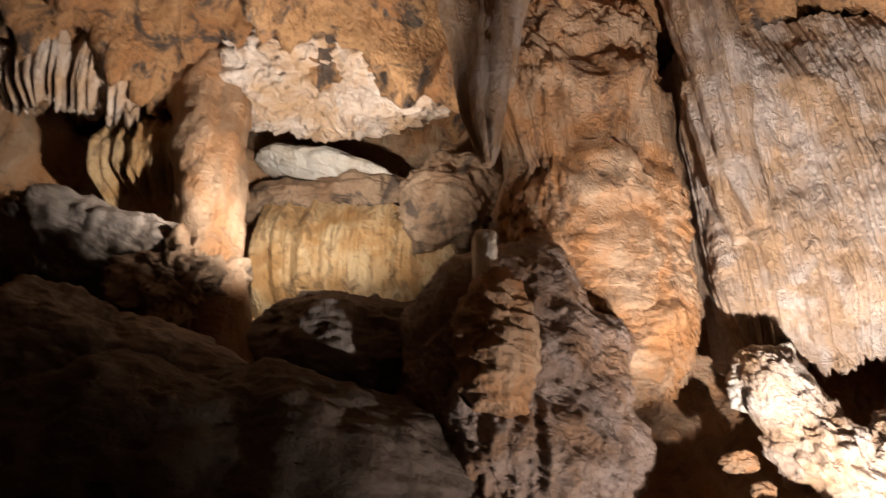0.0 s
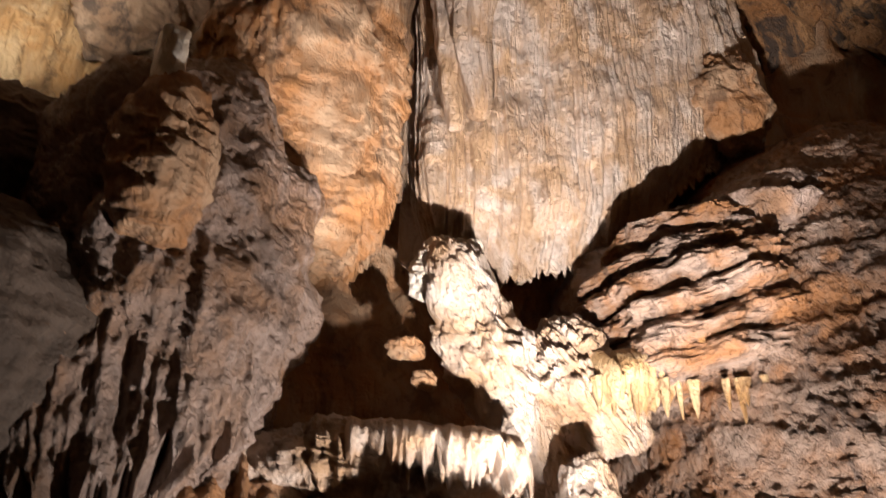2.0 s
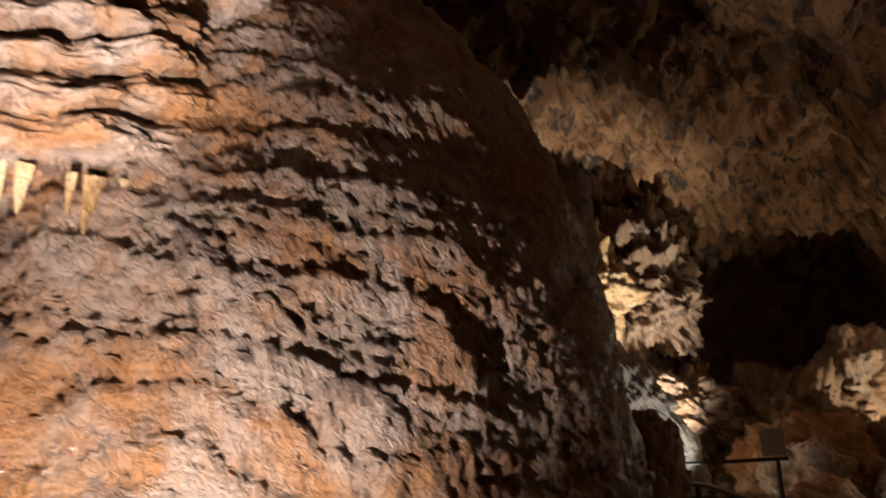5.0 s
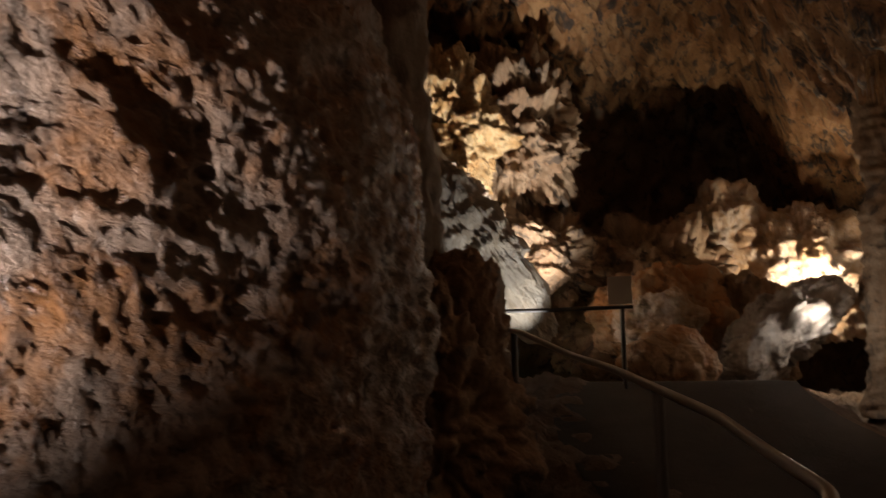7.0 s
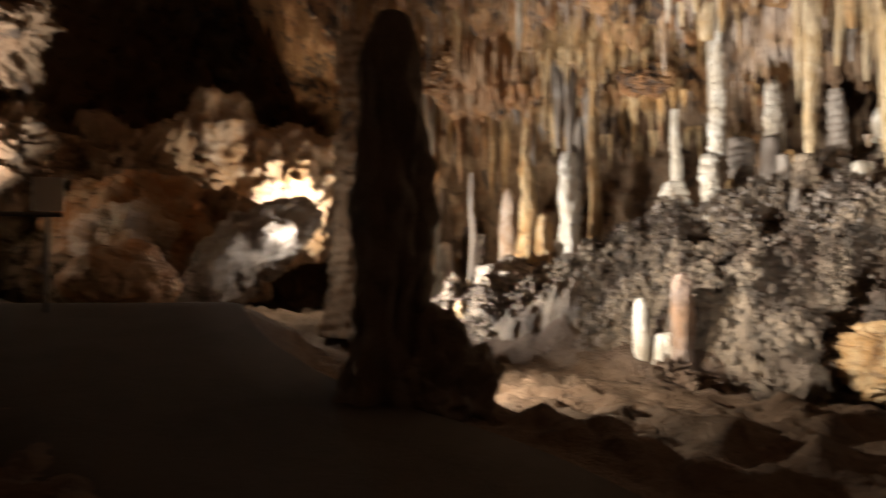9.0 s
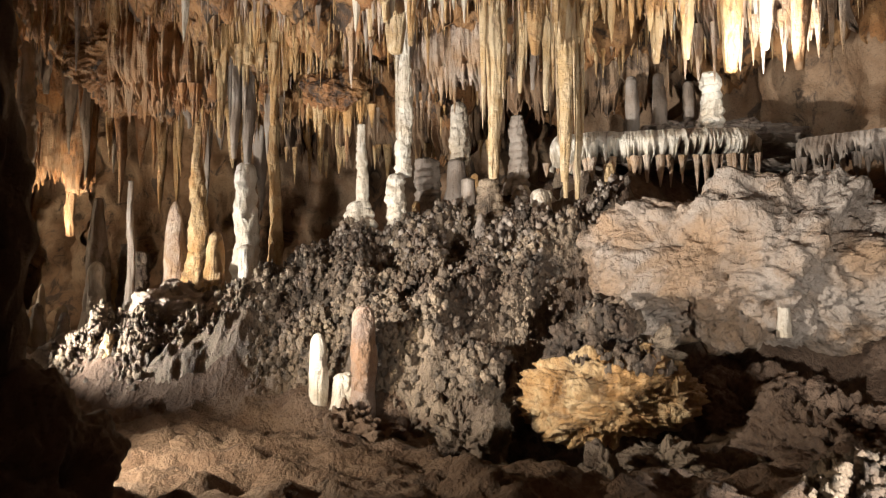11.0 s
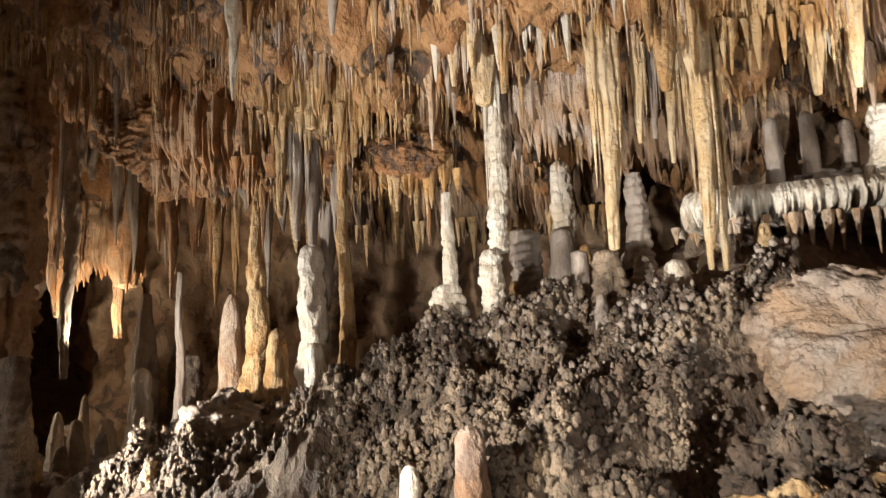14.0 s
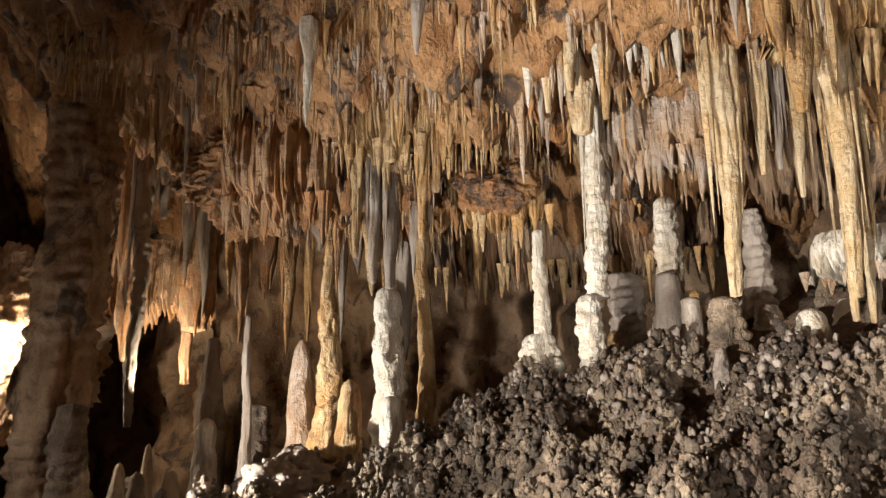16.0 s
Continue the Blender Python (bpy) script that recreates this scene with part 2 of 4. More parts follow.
def spike_verts(h, r0, r1, rings=40, sides=20, bumps=0.12, freq=3.0, flute=0.0, flutes=6, knots=0.0, knot_size=0.12, bend=0.05, seed=0.0, power=0.8, foot=0.0, round_tip=False):
    """Points of a tapered drip-stone of height h from z=0, with its tip at z=h."""
    t = np.linspace(0, 1, rings)[:, None]
    a = np.linspace(0, 2 * math.pi, sides, endpoint=False)[None, :]
    r = r1 + (r0 - r1) * (1 - t) ** power
    if foot:
        r = r + foot * np.exp(-t / 0.07)
    if round_tip:
        r = r * np.sqrt(np.clip(1 - np.clip((t - 0.9) / 0.1, 0, 1) ** 2, 0.0, 1))
    z = t * h + 0 * a
    base = col(np.cos(a) * 1.0 + 0 * t, np.sin(a) + 0 * t, z)
    sc = max(r0, 0.03)
    q = col(base[..., 0] * 1.1, base[..., 1] * 1.1, z / sc * 0.35) + seed
    k = 1 + bumps * 2 * fbm(q * freq / 3, 4)
    if flute:
        k = k + flute * (ridged(col(base[..., 0] * flutes / 3, base[..., 1] * flutes / 3, z * 0.5 / sc * 0.15) + seed, 2) - 0.45)
    if knots:
        zz = z / knot_size + 0.9 * gnoise(q * 0.6)
        k = k + knots * (np.sqrt(np.abs(np.sin(math.pi * zz))) - 0.5) * (0.5 + 1.3 * gnoise(q * 1.7 + 5)) + knots * 0.7 * fbm(q * 2.6 + 1.0, 3) 
    r = r * np.maximum(0.25, k)
    bx = bend * h * fbm(col(t * 1.3 + seed, t * 0 + 3.3 + seed, t * 0), 2) * t
    by = bend * h * fbm(col(t * 1.3 + seed, t * 0 + 9.3, t * 0), 2) * t
    v = col(base[..., 0] * r + bx, base[..., 1] * r + by, z)
    cap = np.array([[[bx[-1, 0], by[-1, 0], h + 0.3 * r1]]] * 1)
    cap = np.repeat(cap, sides, axis=1)
    return np.concatenate([v, cap], 0)


def stalagmite(x, y, z, h, r0, r1, material, label, group="", name="stalagmite", lean=(0, 0), sides=28, rings=60, **kw):
    v = spike_verts(h, r0, r1, rings, sides, **kw)
    ob = link_mesh(name, v, quads(v.shape[0], v.shape[1], True), material)
    ob.matrix_world = pose(x, y, z, lean[0], lean[1], 0)
    return tagged(ob, label, "stalagmite" if name == "stalagmite" else "column", group)


def stalactite(x, y, ztop, length, r0, r1, material, label, group="", sides=24, rings=60, name="stalactite", **kw):
    v = spike_verts(length, r0, r1, rings, sides, **kw)
    v[..., 2] *= -1
    ob = link_mesh(name, v, quads(v.shape[0], v.shape[1], True, True), material)
    ob.location = (x, y, ztop)
    return tagged(ob, label, "stalactite" if name == "stalactite" else "column", group)


def drapery(name, material, line, ztop, zbot, label, depth=0.12, flutes=6.0, n=220, m=120, lump=0.1, ragged=0.25, belly=0.15, thick=0.35, lean=0.0, fine=0.02):
    """A hanging flowstone curtain along a line in plan, fluted, with a ragged lower edge and a body behind it."""
    line = np.array(line, float)
    seg = np.concatenate([[0], np.cumsum(np.linalg.norm(np.diff(line, axis=0), axis=1))])
    u = np.linspace(0, seg[-1], n)
    xs, ys = np.interp(u, seg, line[:, 0]), np.interp(u, seg, line[:, 1])
    k = 9
    ker = np.ones(k) / k
    xs = np.convolve(np.pad(xs, k // 2, mode="edge"), ker, "valid")
    ys = np.convolve(np.pad(ys, k // 2, mode="edge"), ker, "valid")
    tx, ty = np.gradient(xs), np.gradient(ys)
    ln = np.hypot(tx, ty)
    nx, ny = ty / ln, -tx / ln
    zt = np.interp(u, seg, np.broadcast_to(np.array(ztop, float), seg.shape))
    zb = np.interp(u, seg, np.broadcast_to(np.array(zbot, float), seg.shape))
    teeth = ridged(col(u * flutes * 0.5, 0 * u, 0 * u + 2.2), 3)
    zb = zb + ragged * (0.75 - teeth)
    t = np.linspace(0, 1, m)[:, None]
    z = zt + (zb - zt) * t
    # front goes down, then the back goes up again
    q = col(xs + 0 * t, ys + 0 * t, z)
    d = depth * (ridged(col(u * flutes * 0.5 + 0 * t, z * 0.12, 0 * z + 2.2) + 0.15 * gnoise(q * 1.5)[..., None], 3) - 0.5)
    d = d + lump * fbm(q * np.array([1.5, 1.5, 0.7]), 3) + belly * np.sin(math.pi * np.clip(t, 0, 1)) + lean * t + fine * fbm(q * np.array([10.0, 10.0, 7.0]), 3)
    ends = smooth(0, 0.12 * seg[-1], u) * smooth(0, 0.12 * seg[-1], seg[-1] - u)
    d = d * (0.3 + 0.7 * ends) - (1 - ends) * thick * 0.6
    tip = smooth(0.85, 1.0, t) * 0.5 * thick
    front = q + col(nx, ny, 0 * nx) * (d - tip)[..., None]
    back = q[::-1] - col(nx, ny, 0 * nx) * (thick * (1 - 0.55 * t[::-1]) + 0 * z[::-1])[..., None]
    v = np.concatenate([front, back], 0)
    c = np.array([xs.mean(), ys.mean(), zt.mean()])
    ob = link_mesh(name, v - c, quads(v.shape[0], v.shape[1]), material)
    ob.location = c
    return tagged(ob, label, "flowstone")


# ---- the shape of the cave ----
def bank(x, y):
    """How far into the gallery's bank a place lies."""
    return 0.5 * x - 0.87 * y


def ground_z(x, y, fine=True):
    p = col(x, y, 0 * x)
    xx = np.clip(x, 0, 10.6)
    ramp = 0.02 * xx + 0.0105 * xx * xx - 0.55 * smooth(11.5, 13.5, x)
    s = bank(x, y) + 0.35 * gnoise(p * 0.7)
    east = smooth(6.2, 8.3, x) * smooth(0.6, -0.6, y)
    z = ramp * (1 - east) + east * (0.72 + 0.05 * gnoise(p * 0.9))
    z = z + smooth(4.6, 6.4, s) * (1 - east) * 0.25 * smooth(0, -2.0, y)
    near = smooth(10.0, 9.1, x)
    z = z + np.clip((0.66 + 1.22 * near) * (s - 7.5 - 1.75 * near - 0.35 * smooth(11.2, 12.2, x)), 0, 2.25 - 0.35 * near - 1.5 * smooth(11.7, 12.5, x) - 0.4 * smooth(12.7, 13.4, x)) * smooth(6.0, 7.5, x) * (1 - 0.5 * smooth(13.9, 15.6, x))
    z = z - 0.38 * near * east * smooth(-3.0, -4.0, y)
    z = z - 0.38 * np.exp(-((x - 8.65) ** 2 + (y + 4.05) ** 2) / 0.12)
    z = z + 0.16 * ridged(p * 2.6, 3) * smooth(7.6, 8.4, s) * smooth(8.5, 9.5, x)
    z = z + 1.0 * smooth(2.6, 4.2, y) * smooth(6, 3, x)
    off = smooth(0.9, 1.6, np.abs(y - np.interp(x, [0, 1.1, 2.6, 3.8, 5, 6.4, 9, 14], [0.2, 1.1, 1.0, 0.2, -0.4, -0.6, 1.0, 1.8])))
    z = z + off * (0.06 * fbm(p * 1.1, 3) + (0.12 * fbm(p * 3.2, 5) + 0.085 * ridged(p * 6.0, 3) if fine else 0))
    return z


def ceil_z(x, y, fine=True):
    p = col(x, y, 0 * x)
    s = bank(x, y)
    east = smooth(6.5, 9.0, x) * smooth(1.5, -0.8, y)
    low = 5.0 - 0.15 * np.clip(s - 7.5, -4, 3) - 0.28 * np.clip(s - 8.0, 0, 2) * smooth(11.3, 12.8, x)
    low = low + 1.3 * np.exp(-((x - 12.8) ** 2 + (y + 4.75) ** 2) / 0.42) + 0.9 * smooth(14, 16.5, x)
    z = 6.15 * (1 - east) + low * east + 1.5 * smooth(8.5, 11.0, x) * smooth(-0.6, 0.8, y)
    z = z + 1.1 * smooth(4.7, 5.1, y) * smooth(-2.1, -1.6, x) * smooth(1.0, 0.5, x) + 0.9 * smooth(0.4, 0.9, x) * smooth(3.6, 4.0, y) * smooth(6, 5, x)
    z = z + (0.55 - 0.3 * east) * fbm(p * 0.55 + 4.0, 3)
    if fine:
        z = z + 0.42 * fbm(p * 1.9, 4) + 0.30 * ridged(p * 3.5, 4) + 0.20 * np.abs(gnoise(p * 6.0))
    return z


# ---- structure ----
def sheet(name, fn, material, x0, x1, y0, y1, step, label, up):
    nx, ny = int((x1 - x0) / step), int((y1 - y0) / step)
    x, y = np.meshgrid(np.linspace(x0, x1, nx), np.linspace(y0, y1, ny), indexing="ij")
    v = col(x, y, fn(x, y))
    ob = link_mesh(name, v, quads(nx, ny, False, up), material)
    return tagged(ob, label, name, kind="structure")


sheet("ground", ground_z, SAND, -6, 26, -11, 9, 0.06, "uneven brown cave floor of trodden earth", False)
sheet("ceiling", ceil_z, CEIL, -6, 26, -11, 9, 0.055, "rough orange and dark brown limestone cave ceiling", True)


def cave_wall(name, line, z0, z1, material, label, step=0.06, lump=0.5, rough=0.25, flute=0.0, hollow=0.0, strata=0.0):
    line = np.array(line, float)
    seg = np.concatenate([[0], np.cumsum(np.linalg.norm(np.diff(line, axis=0), axis=1))])
    u = np.arange(0, seg[-1], step)
    xs, ys = np.interp(u, seg, line[:, 0]), np.interp(u, seg, line[:, 1])
    k = 15
    xs = np.convolve(np.pad(xs, k // 2, mode="edge"), np.ones(k) / k, "valid")
    ys = np.convolve(np.pad(ys, k // 2, mode="edge"), np.ones(k) / k, "valid")
    tx, ty = np.gradient(xs), np.gradient(ys)
    ln = np.hypot(tx, ty)
    nx, ny = ty / ln, -tx / ln
    z = np.arange(z0, z1, step)[:, None]
    q = col(xs + 0 * z, ys + 0 * z, z + 0 * xs)
    d = lump * fbm(q * 0.6, 3) + rough * fbm(q * 1.9, 4)
    if flute:
        d = d + flute * (ridged(col(u * 2.2 + 0 * z, 0 * u + z * 0.3, 0 * u + 0 * z), 3) - 0.5)
    if strata:
        zz = z * 3.0 + 1.5 * fbm(q * 0.7, 3)
        d = d + strata * (zz - np.floor(zz))
    d = d + hollow * np.sin(math.pi * (z - z0) / (z1 - z0))
    front = q + col(nx, ny, 0 * nx) * d[..., None]
    back = q[::-1] - col(nx, ny, 0 * nx) * 1.6
    v = np.concatenate([front, back[::12]], 0)
    ob = link_mesh(name, v, quads(v.shape[0], v.shape[1]), material)
    return tagged(ob, label, "cave wall", kind="structure")


cave_wall("wall_grotto", [(-5.5, 1.0), (-4.4, 4.2), (-2.8, 5.6), (-1.4, 6.3), (0.3, 6.2), (1.0, 5.5), (2.0, 5.4), (3.4, 5.0), (5.0, 5.0), (6.6, 4.4)], -0.3, 8.0, ORANGE, "orange and cream limestone wall of the grotto", 0.04, 0.25, 0.12, 0.1)
cave_wall("wall_passage", [(6.4, 4.4), (8.0, 4.6), (10.0, 6.6), (13.0, 7.2), (17.0, 5.6), (21.0, 4.0), (23.0, 1.0), (21.0, -2.0), (18.0, -3.0)], -0.3, 8.5, WALL, "brown limestone wall of the far passage", 0.08, 0.6, 0.3)
cave_wall("wall_gallery", [(19.0, -2.2), (16.4, -5.4), (14.6, -7.2), (12.9, -8.2), (10.6, -8.9), (7.5, -9.6), (4.5, -9.0), (1.0, -7.0), (-3.0, -5.0), (-5.5, -2.0), (-5.4, 1.5)], -0.5, 8.0, WALL, "orange brown back wall of the gallery", 0.06, 0.5, 0.25, 0.2)


def walkway():
    line = np.array([(-2.5, -0.3), (0.0, 0.1), (1.2, 1.0), (2.6, 0.9), (3.8, 0.2), (5.2, -0.35), (6.6, -0.35), (7.8, 0.75), (9.5, 1.45), (11.5, 1.7)])
    seg = np.concatenate([[0], np.cumsum(np.linalg.norm(np.diff(line, axis=0), axis=1))])
    u = np.linspace(0, seg[-1], 160)
    xs, ys = [np.convolve(np.pad(np.interp(u, seg, line[:, k]), 8, mode="edge"), np.ones(17) / 17, "valid") for k in (0, 1)]
    tx, ty = np.gradient(xs), np.gradient(ys)
    ln = np.hypot(tx, ty)
    w = np.array([-1.12, -1.1, -0.6, -0.2, 0.2, 0.6, 1.1, 1.12])[:, None]
    x, y = xs - ty / ln * w, ys + tx / ln * w
    xx = np.clip(x, 0, 10.6)
    z = 0.02 * xx + 0.0105 * xx * xx + 0.03 + 0.006 * fbm(col(x * 2, y * 2, 0 * x), 3)
    z[0], z[-1] = z[0] - 0.3, z[-1] - 0.3
    ob = link_mesh("walkway", col(x, y, z), quads(8, 160, False, True), PATH)
    return tagged(ob, "dark worn concrete walkway through the cave", "walkway", kind="structure")


walkway()


def cells(x, y, seed=0):
    """Distance to the nearest of scattered points, one to each unit square."""
    ix, iy = np.floor(x).astype(int), np.floor(y).astype(int)
    best = np.full(np.shape(x), 9.0)
    for dx in (-1, 0, 1):
        for dy in (-1, 0, 1):
            h = PERM[PERM[(ix + dx) & 255] + ((iy + dy + seed) & 255)]
            jx, jy = GRAD[h][..., 0] * 0.45 + 0.5, GRAD[h][..., 1] * 0.45 + 0.5
            best = np.minimum(best, np.hypot(ix + dx + jx - x, iy + dy + jy - y))
    return best


def crust_mask(x, y):
    s = bank(x, y)
    edge = 0.35 * gnoise(col(x * 1.1, y * 1.1, 0 * x + 0.5))
    return smooth(7.75, 8.05, s + edge) * smooth(10.3, 10.0, s + edge) * smooth(9.0, 9.5, x) * smooth(14.2, 13.6, x)


def crust_z(x, y):
    big = np.sqrt(np.clip(1 - cells(x * 3.4, y * 3.4, 3) ** 2, 0, 1))
    mid = np.sqrt(np.clip(1 - cells(x * 9.0, y * 9.0, 7) ** 2, 0, 1))
    small = np.sqrt(np.clip(1 - (cells(x * 19.0, y * 19.0, 11) * 1.2) ** 2, 0, 1))
    m = crust_mask(x, y)
    return ground_z(x, y) - 0.16 + m * (0.06 + 0.34 * big * (0.5 + gnoise(col(x, y, 0 * x) * 2.2)) + 0.075 * mid + 0.035 * small)


sheet("bank", crust_z, POPCORN, 8.9, 14.3, -6.6, -1.2, 0.018, "bank of knobbly grey brown cave coral", False)


# ---- the grotto ----
rock("flowstone_mound", BROWN, (0.42, 4.78, 3.32), (0.74, 0.72, 1.32), "rounded brown flowstone mound with fluted sides", n=260, amp=0.13, freq=1.9, flute=0.05, flutes=9, category="flowstone", crease=0.06, taper=0.08, square=0.9, fine=0.026, fine_freq=15.0)
drapery("drapery", BROWN, [(-0.40, 4.62), (-0.16, 4.32), (0.15, 4.15), (0.55, 4.13), (0.86, 4.28), (1.02, 4.58)], [3.0] * 6, [2.2, 2.05, 1.95, 2.05, 2.3, 2.6], "brown fluted skirt of drips round the mound's foot", 0.10, 10.0, n=280, m=110, lump=0.10, ragged=0.45, belly=0.0, thick=0.45, fine=0.035)
rock("flowstone_lump", ORANGE, (0.30, 4.04, 3.60), (0.24, 0.22, 0.46), "orange cracked flowstone knob on the mound", n=110, amp=0.05, freq=4.0, strata=0.025, layers=7, category="flowstone", fine=0.012)
# this ledge is dark by its colour, which stands in for shade
rock("rock_ledge", SHADED, (-1.40, 4.50, 2.70), (1.75, 0.75, 0.88), "dark shaded rock ledge with hanging drips", n=150, amp=0.15, freq=1.4, flute=0.06, flutes=12, category="rock ledge")
rock("rock_ledge", GREY, (-2.35, 4.65, 3.75), (1.25, 0.60, 0.38), "grey rounded flowstone ledge", (0, 10, 0), n=140, amp=0.14, freq=2.2, flute=0.08, flutes=14, category="rock ledge")
rock("rock_ledge", GREY, (-2.55, 4.85, 4.72), (0.95, 0.60, 0.26), "grey ledge draped with short drips", (0, 12, 0), n=140, amp=0.12, freq=2.4, flute=0.10, flutes=16, category="rock ledge")
rock("rubble", WALL, (-1.80, 4.65, 4.35), (0.46, 0.30, 0.34), "broken dark brown rubble under a ledge", n=130, amp=0.14, freq=4.5, pits=0.12, category="rubble")
rock("flowstone_saddle", GREY, (-0.55, 5.0, 3.95), (0.85, 0.55, 0.40), "smooth grey flowstone saddle", n=120, amp=0.10, freq=2.0, flute=0.06, flutes=12, category="flowstone")
rock("ceiling_block", CREAM, (-0.95, 4.75, 6.52), (1.25, 0.55, 0.50), "pale ceiling block with dark stains", n=170, amp=0.20, freq=2.2, pits=0.10, category="rock")
rock("ceiling_block", CREAM, (-2.95, 4.55, 6.6), (0.95, 0.50, 0.45), "cream ceiling block hung with drips", n=150, amp=0.18, freq=2.2, flute=0.1, flutes=14, category="rock")
drapery("drapery", CREAM, [(-3.6, 4.25), (-3.0, 4.2), (-2.3, 4.4)], [6.6, 6.5, 6.3], [5.85, 5.65, 5.75], "cream fringe of short stone drips", 0.12, 16.0, ragged=0.35, n=160, m=60)
drapery("drapery", TAN, [(-2.75, 4.95), (-2.3, 4.8), (-1.9, 4.85)], [6.05, 6.1, 6.0], [5.25, 5.3, 5.35], "yellowish fluted flowstone fall", 0.14, 12.0, ragged=0.3, n=160, m=60)
rock("flowstone_ledge", WHITE, (-1.05, 5.75, 6.22), (0.72, 0.30, 0.13), "white crust on a rock ledge", (0, 14, 0), n=90, amp=0.08, freq=3.5, category="flowstone")
rock("rock_ledge", WALL, (-0.95, 5.95, 5.95), (0.95, 0.45, 0.22), "brown ledge in the recess", n=110, amp=0.12, freq=2.8, category="rock ledge")
drapery("drapery", TAN, [(-1.75, 5.8), (-1.1, 5.65), (-0.4, 5.65), (0.3, 5.6)], [5.85, 5.8, 5.7, 5.7], [4.7, 4.75, 4.8, 4.8], "yellow and white flowstone fall in the recess", 0.16, 8.0, ragged=0.15, n=200, m=80)
rock("rock_shelf", WALL, (0.05, 5.45, 5.65), (0.45, 0.4, 0.42), "brown rock lump beside a dark gap", n=100, amp=0.12, freq=2.5, category="rock")
rock("wall_block", ORANGE, (1.17, 5.20, 5.9), (0.68, 0.55, 2.15), "orange stained limestone wall block", n=280, amp=0.17, freq=2.0, pits=0.13, square=0.45, category="rock", fine=0.055, fine_freq=7.0)
rock("wall_block", ORANGE, (1.30, 5.10, 4.25), (0.34, 0.38, 0.58), "orange weathered limestone block with a worn foot", n=130, amp=0.10, freq=2.5, square=0.75, category="rock")
stalagmite(-1.38, 4.75, 3.45, 3.4, 0.17, 0.42, ORANGE, "stout orange calcite column", name="column", power=0.55, foot=0.16, bumps=0.14, rings=90, sides=44, lean=(0, -10))
stalactite(0.27, 3.9, 6.75, 2.0, 0.34, 0.03, CREAM, "thick pale stalactite hanging from the grotto ceiling", flute=0.55, flutes=8, power=0.75, rings=90, sides=40)
stalactite(0.42, 4.0, 6.75, 1.2, 0.24, 0.06, CREAM, "short pale stalactite grown against a thicker one", flute=0.5, flutes=8, rings=60, sides=30)
stalagmite(0.25, 4.02, 3.92, 0.42, 0.085, 0.062, WHITE, "short white stalagmite standing on the mound", round_tip=True, bumps=0.2)
stalactite(2.08, 4.35, 7.1, 2.5, 0.25, 0.05, CREAM, "long fluted cream stalactite beside the drapery", flute=0.7, flutes=9, power=0.6, rings=100, sides=44)
stalactite(1.98, 4.45, 6.0, 1.45, 0.14, 0.04, CREAM, "fluted cream stalactite grown on a longer one", flute=0.5, flutes=9, power=0.6, rings=80, sides=36)
drapery("drapery", CREAM, [(1.80, 5.15), (2.05, 4.85), (2.6, 4.68), (3.2, 4.62), (3.8, 4.50), (4.5, 4.45), (5.2, 4.6)], [7.0] * 7, [3.95, 3.80, 3.78, 3.95, 4.55, 5.1, 5.6],
        "wide cream flowstone drapery with fine vertical flutes", 0.085, 22.0, n=520, m=260, lump=0.14, ragged=0.20, fine=0.022)
rock("rock_lump", ORANGE, (4.40, 4.45, 5.55), (0.34, 0.32, 0.46), "rounded orange knob at the drapery's end", n=100, amp=0.12, freq=3.0)
shelf = tagged(new("rock_shelf"), "layered rust brown limestone ledges jutting from the wall", "rock ledge")
shelf.location = (3.55, 4.45, 3.05)
for dx, dy, dz, wide, thick in ((0.05, -0.06, 0.98, 0.55, 0.085), (0.0, -0.14, 0.78, 0.66, 0.075), (-0.04, -0.20, 0.60, 0.74, 0.085), (-0.06, -0.22, 0.42, 0.72, 0.07), (0.02, -0.26, 0.24, 0.78, 0.10), (-0.02, -0.24, 0.08, 0.76, 0.08)):
    rock("ledge", RUST, (dx, dy, dz), (wide, 0.52, thick * 1.75), "", (6, -14, -32), n=140, amp=0.12, freq=2.8, fine=0.05, fine_freq=9.0, name_parent=shelf)
rock("body", BROWN, (0.15, 0.25, 0.5), (0.85, 0.45, 0.75), "", (0, -8, -32), n=80, amp=0.1, freq=2.0, name_parent=shelf)
rock("rock_shelf", BROWN, (4.05, 4.25, 4.05), (0.70, 0.55, 0.36), "rough brown ledge above the layered rock", (0, -20, -40), n=150, amp=0.12, freq=2.2, strata=0.08, layers=4.0, category="rock ledge")
rock("flowstone_buttress", CREAM, (2.24, 4.55, 3.08), (0.26, 0.24, 0.80), "pale lumpy flowstone buttress", (0, -24, 0), n=150, amp=0.11, freq=4.0, flute=0.05, category="flowstone", pits=0.05)
rock("flowstone_lump", WHITE, (2.02, 4.64, 3.64), (0.22, 0.2, 0.22), "pale flowstone knob under the drapery", n=90, amp=0.08, freq=5.0, category="flowstone")
rock("flowstone_buttress", CREAM, (2.74, 4.46, 2.95), (0.30, 0.27, 0.42), "bright cream flowstone apron with drip teeth", (0, -40, 0), n=150, amp=0.10, freq=4.0, flute=0.10, flutes=14, category="flowstone", pits=0.05)
drapery("drapery", TAN, [(2.62, 4.26), (2.9, 4.22), (3.3, 4.05), (3.6, 3.85)], [3.1, 3.15, 3.3, 3.35], [2.72, 2.72, 2.98, 3.1], "honey coloured drip curtain under a ledge", 0.10, 12.0, n=160, m=60, ragged=0.22, thick=0.3)
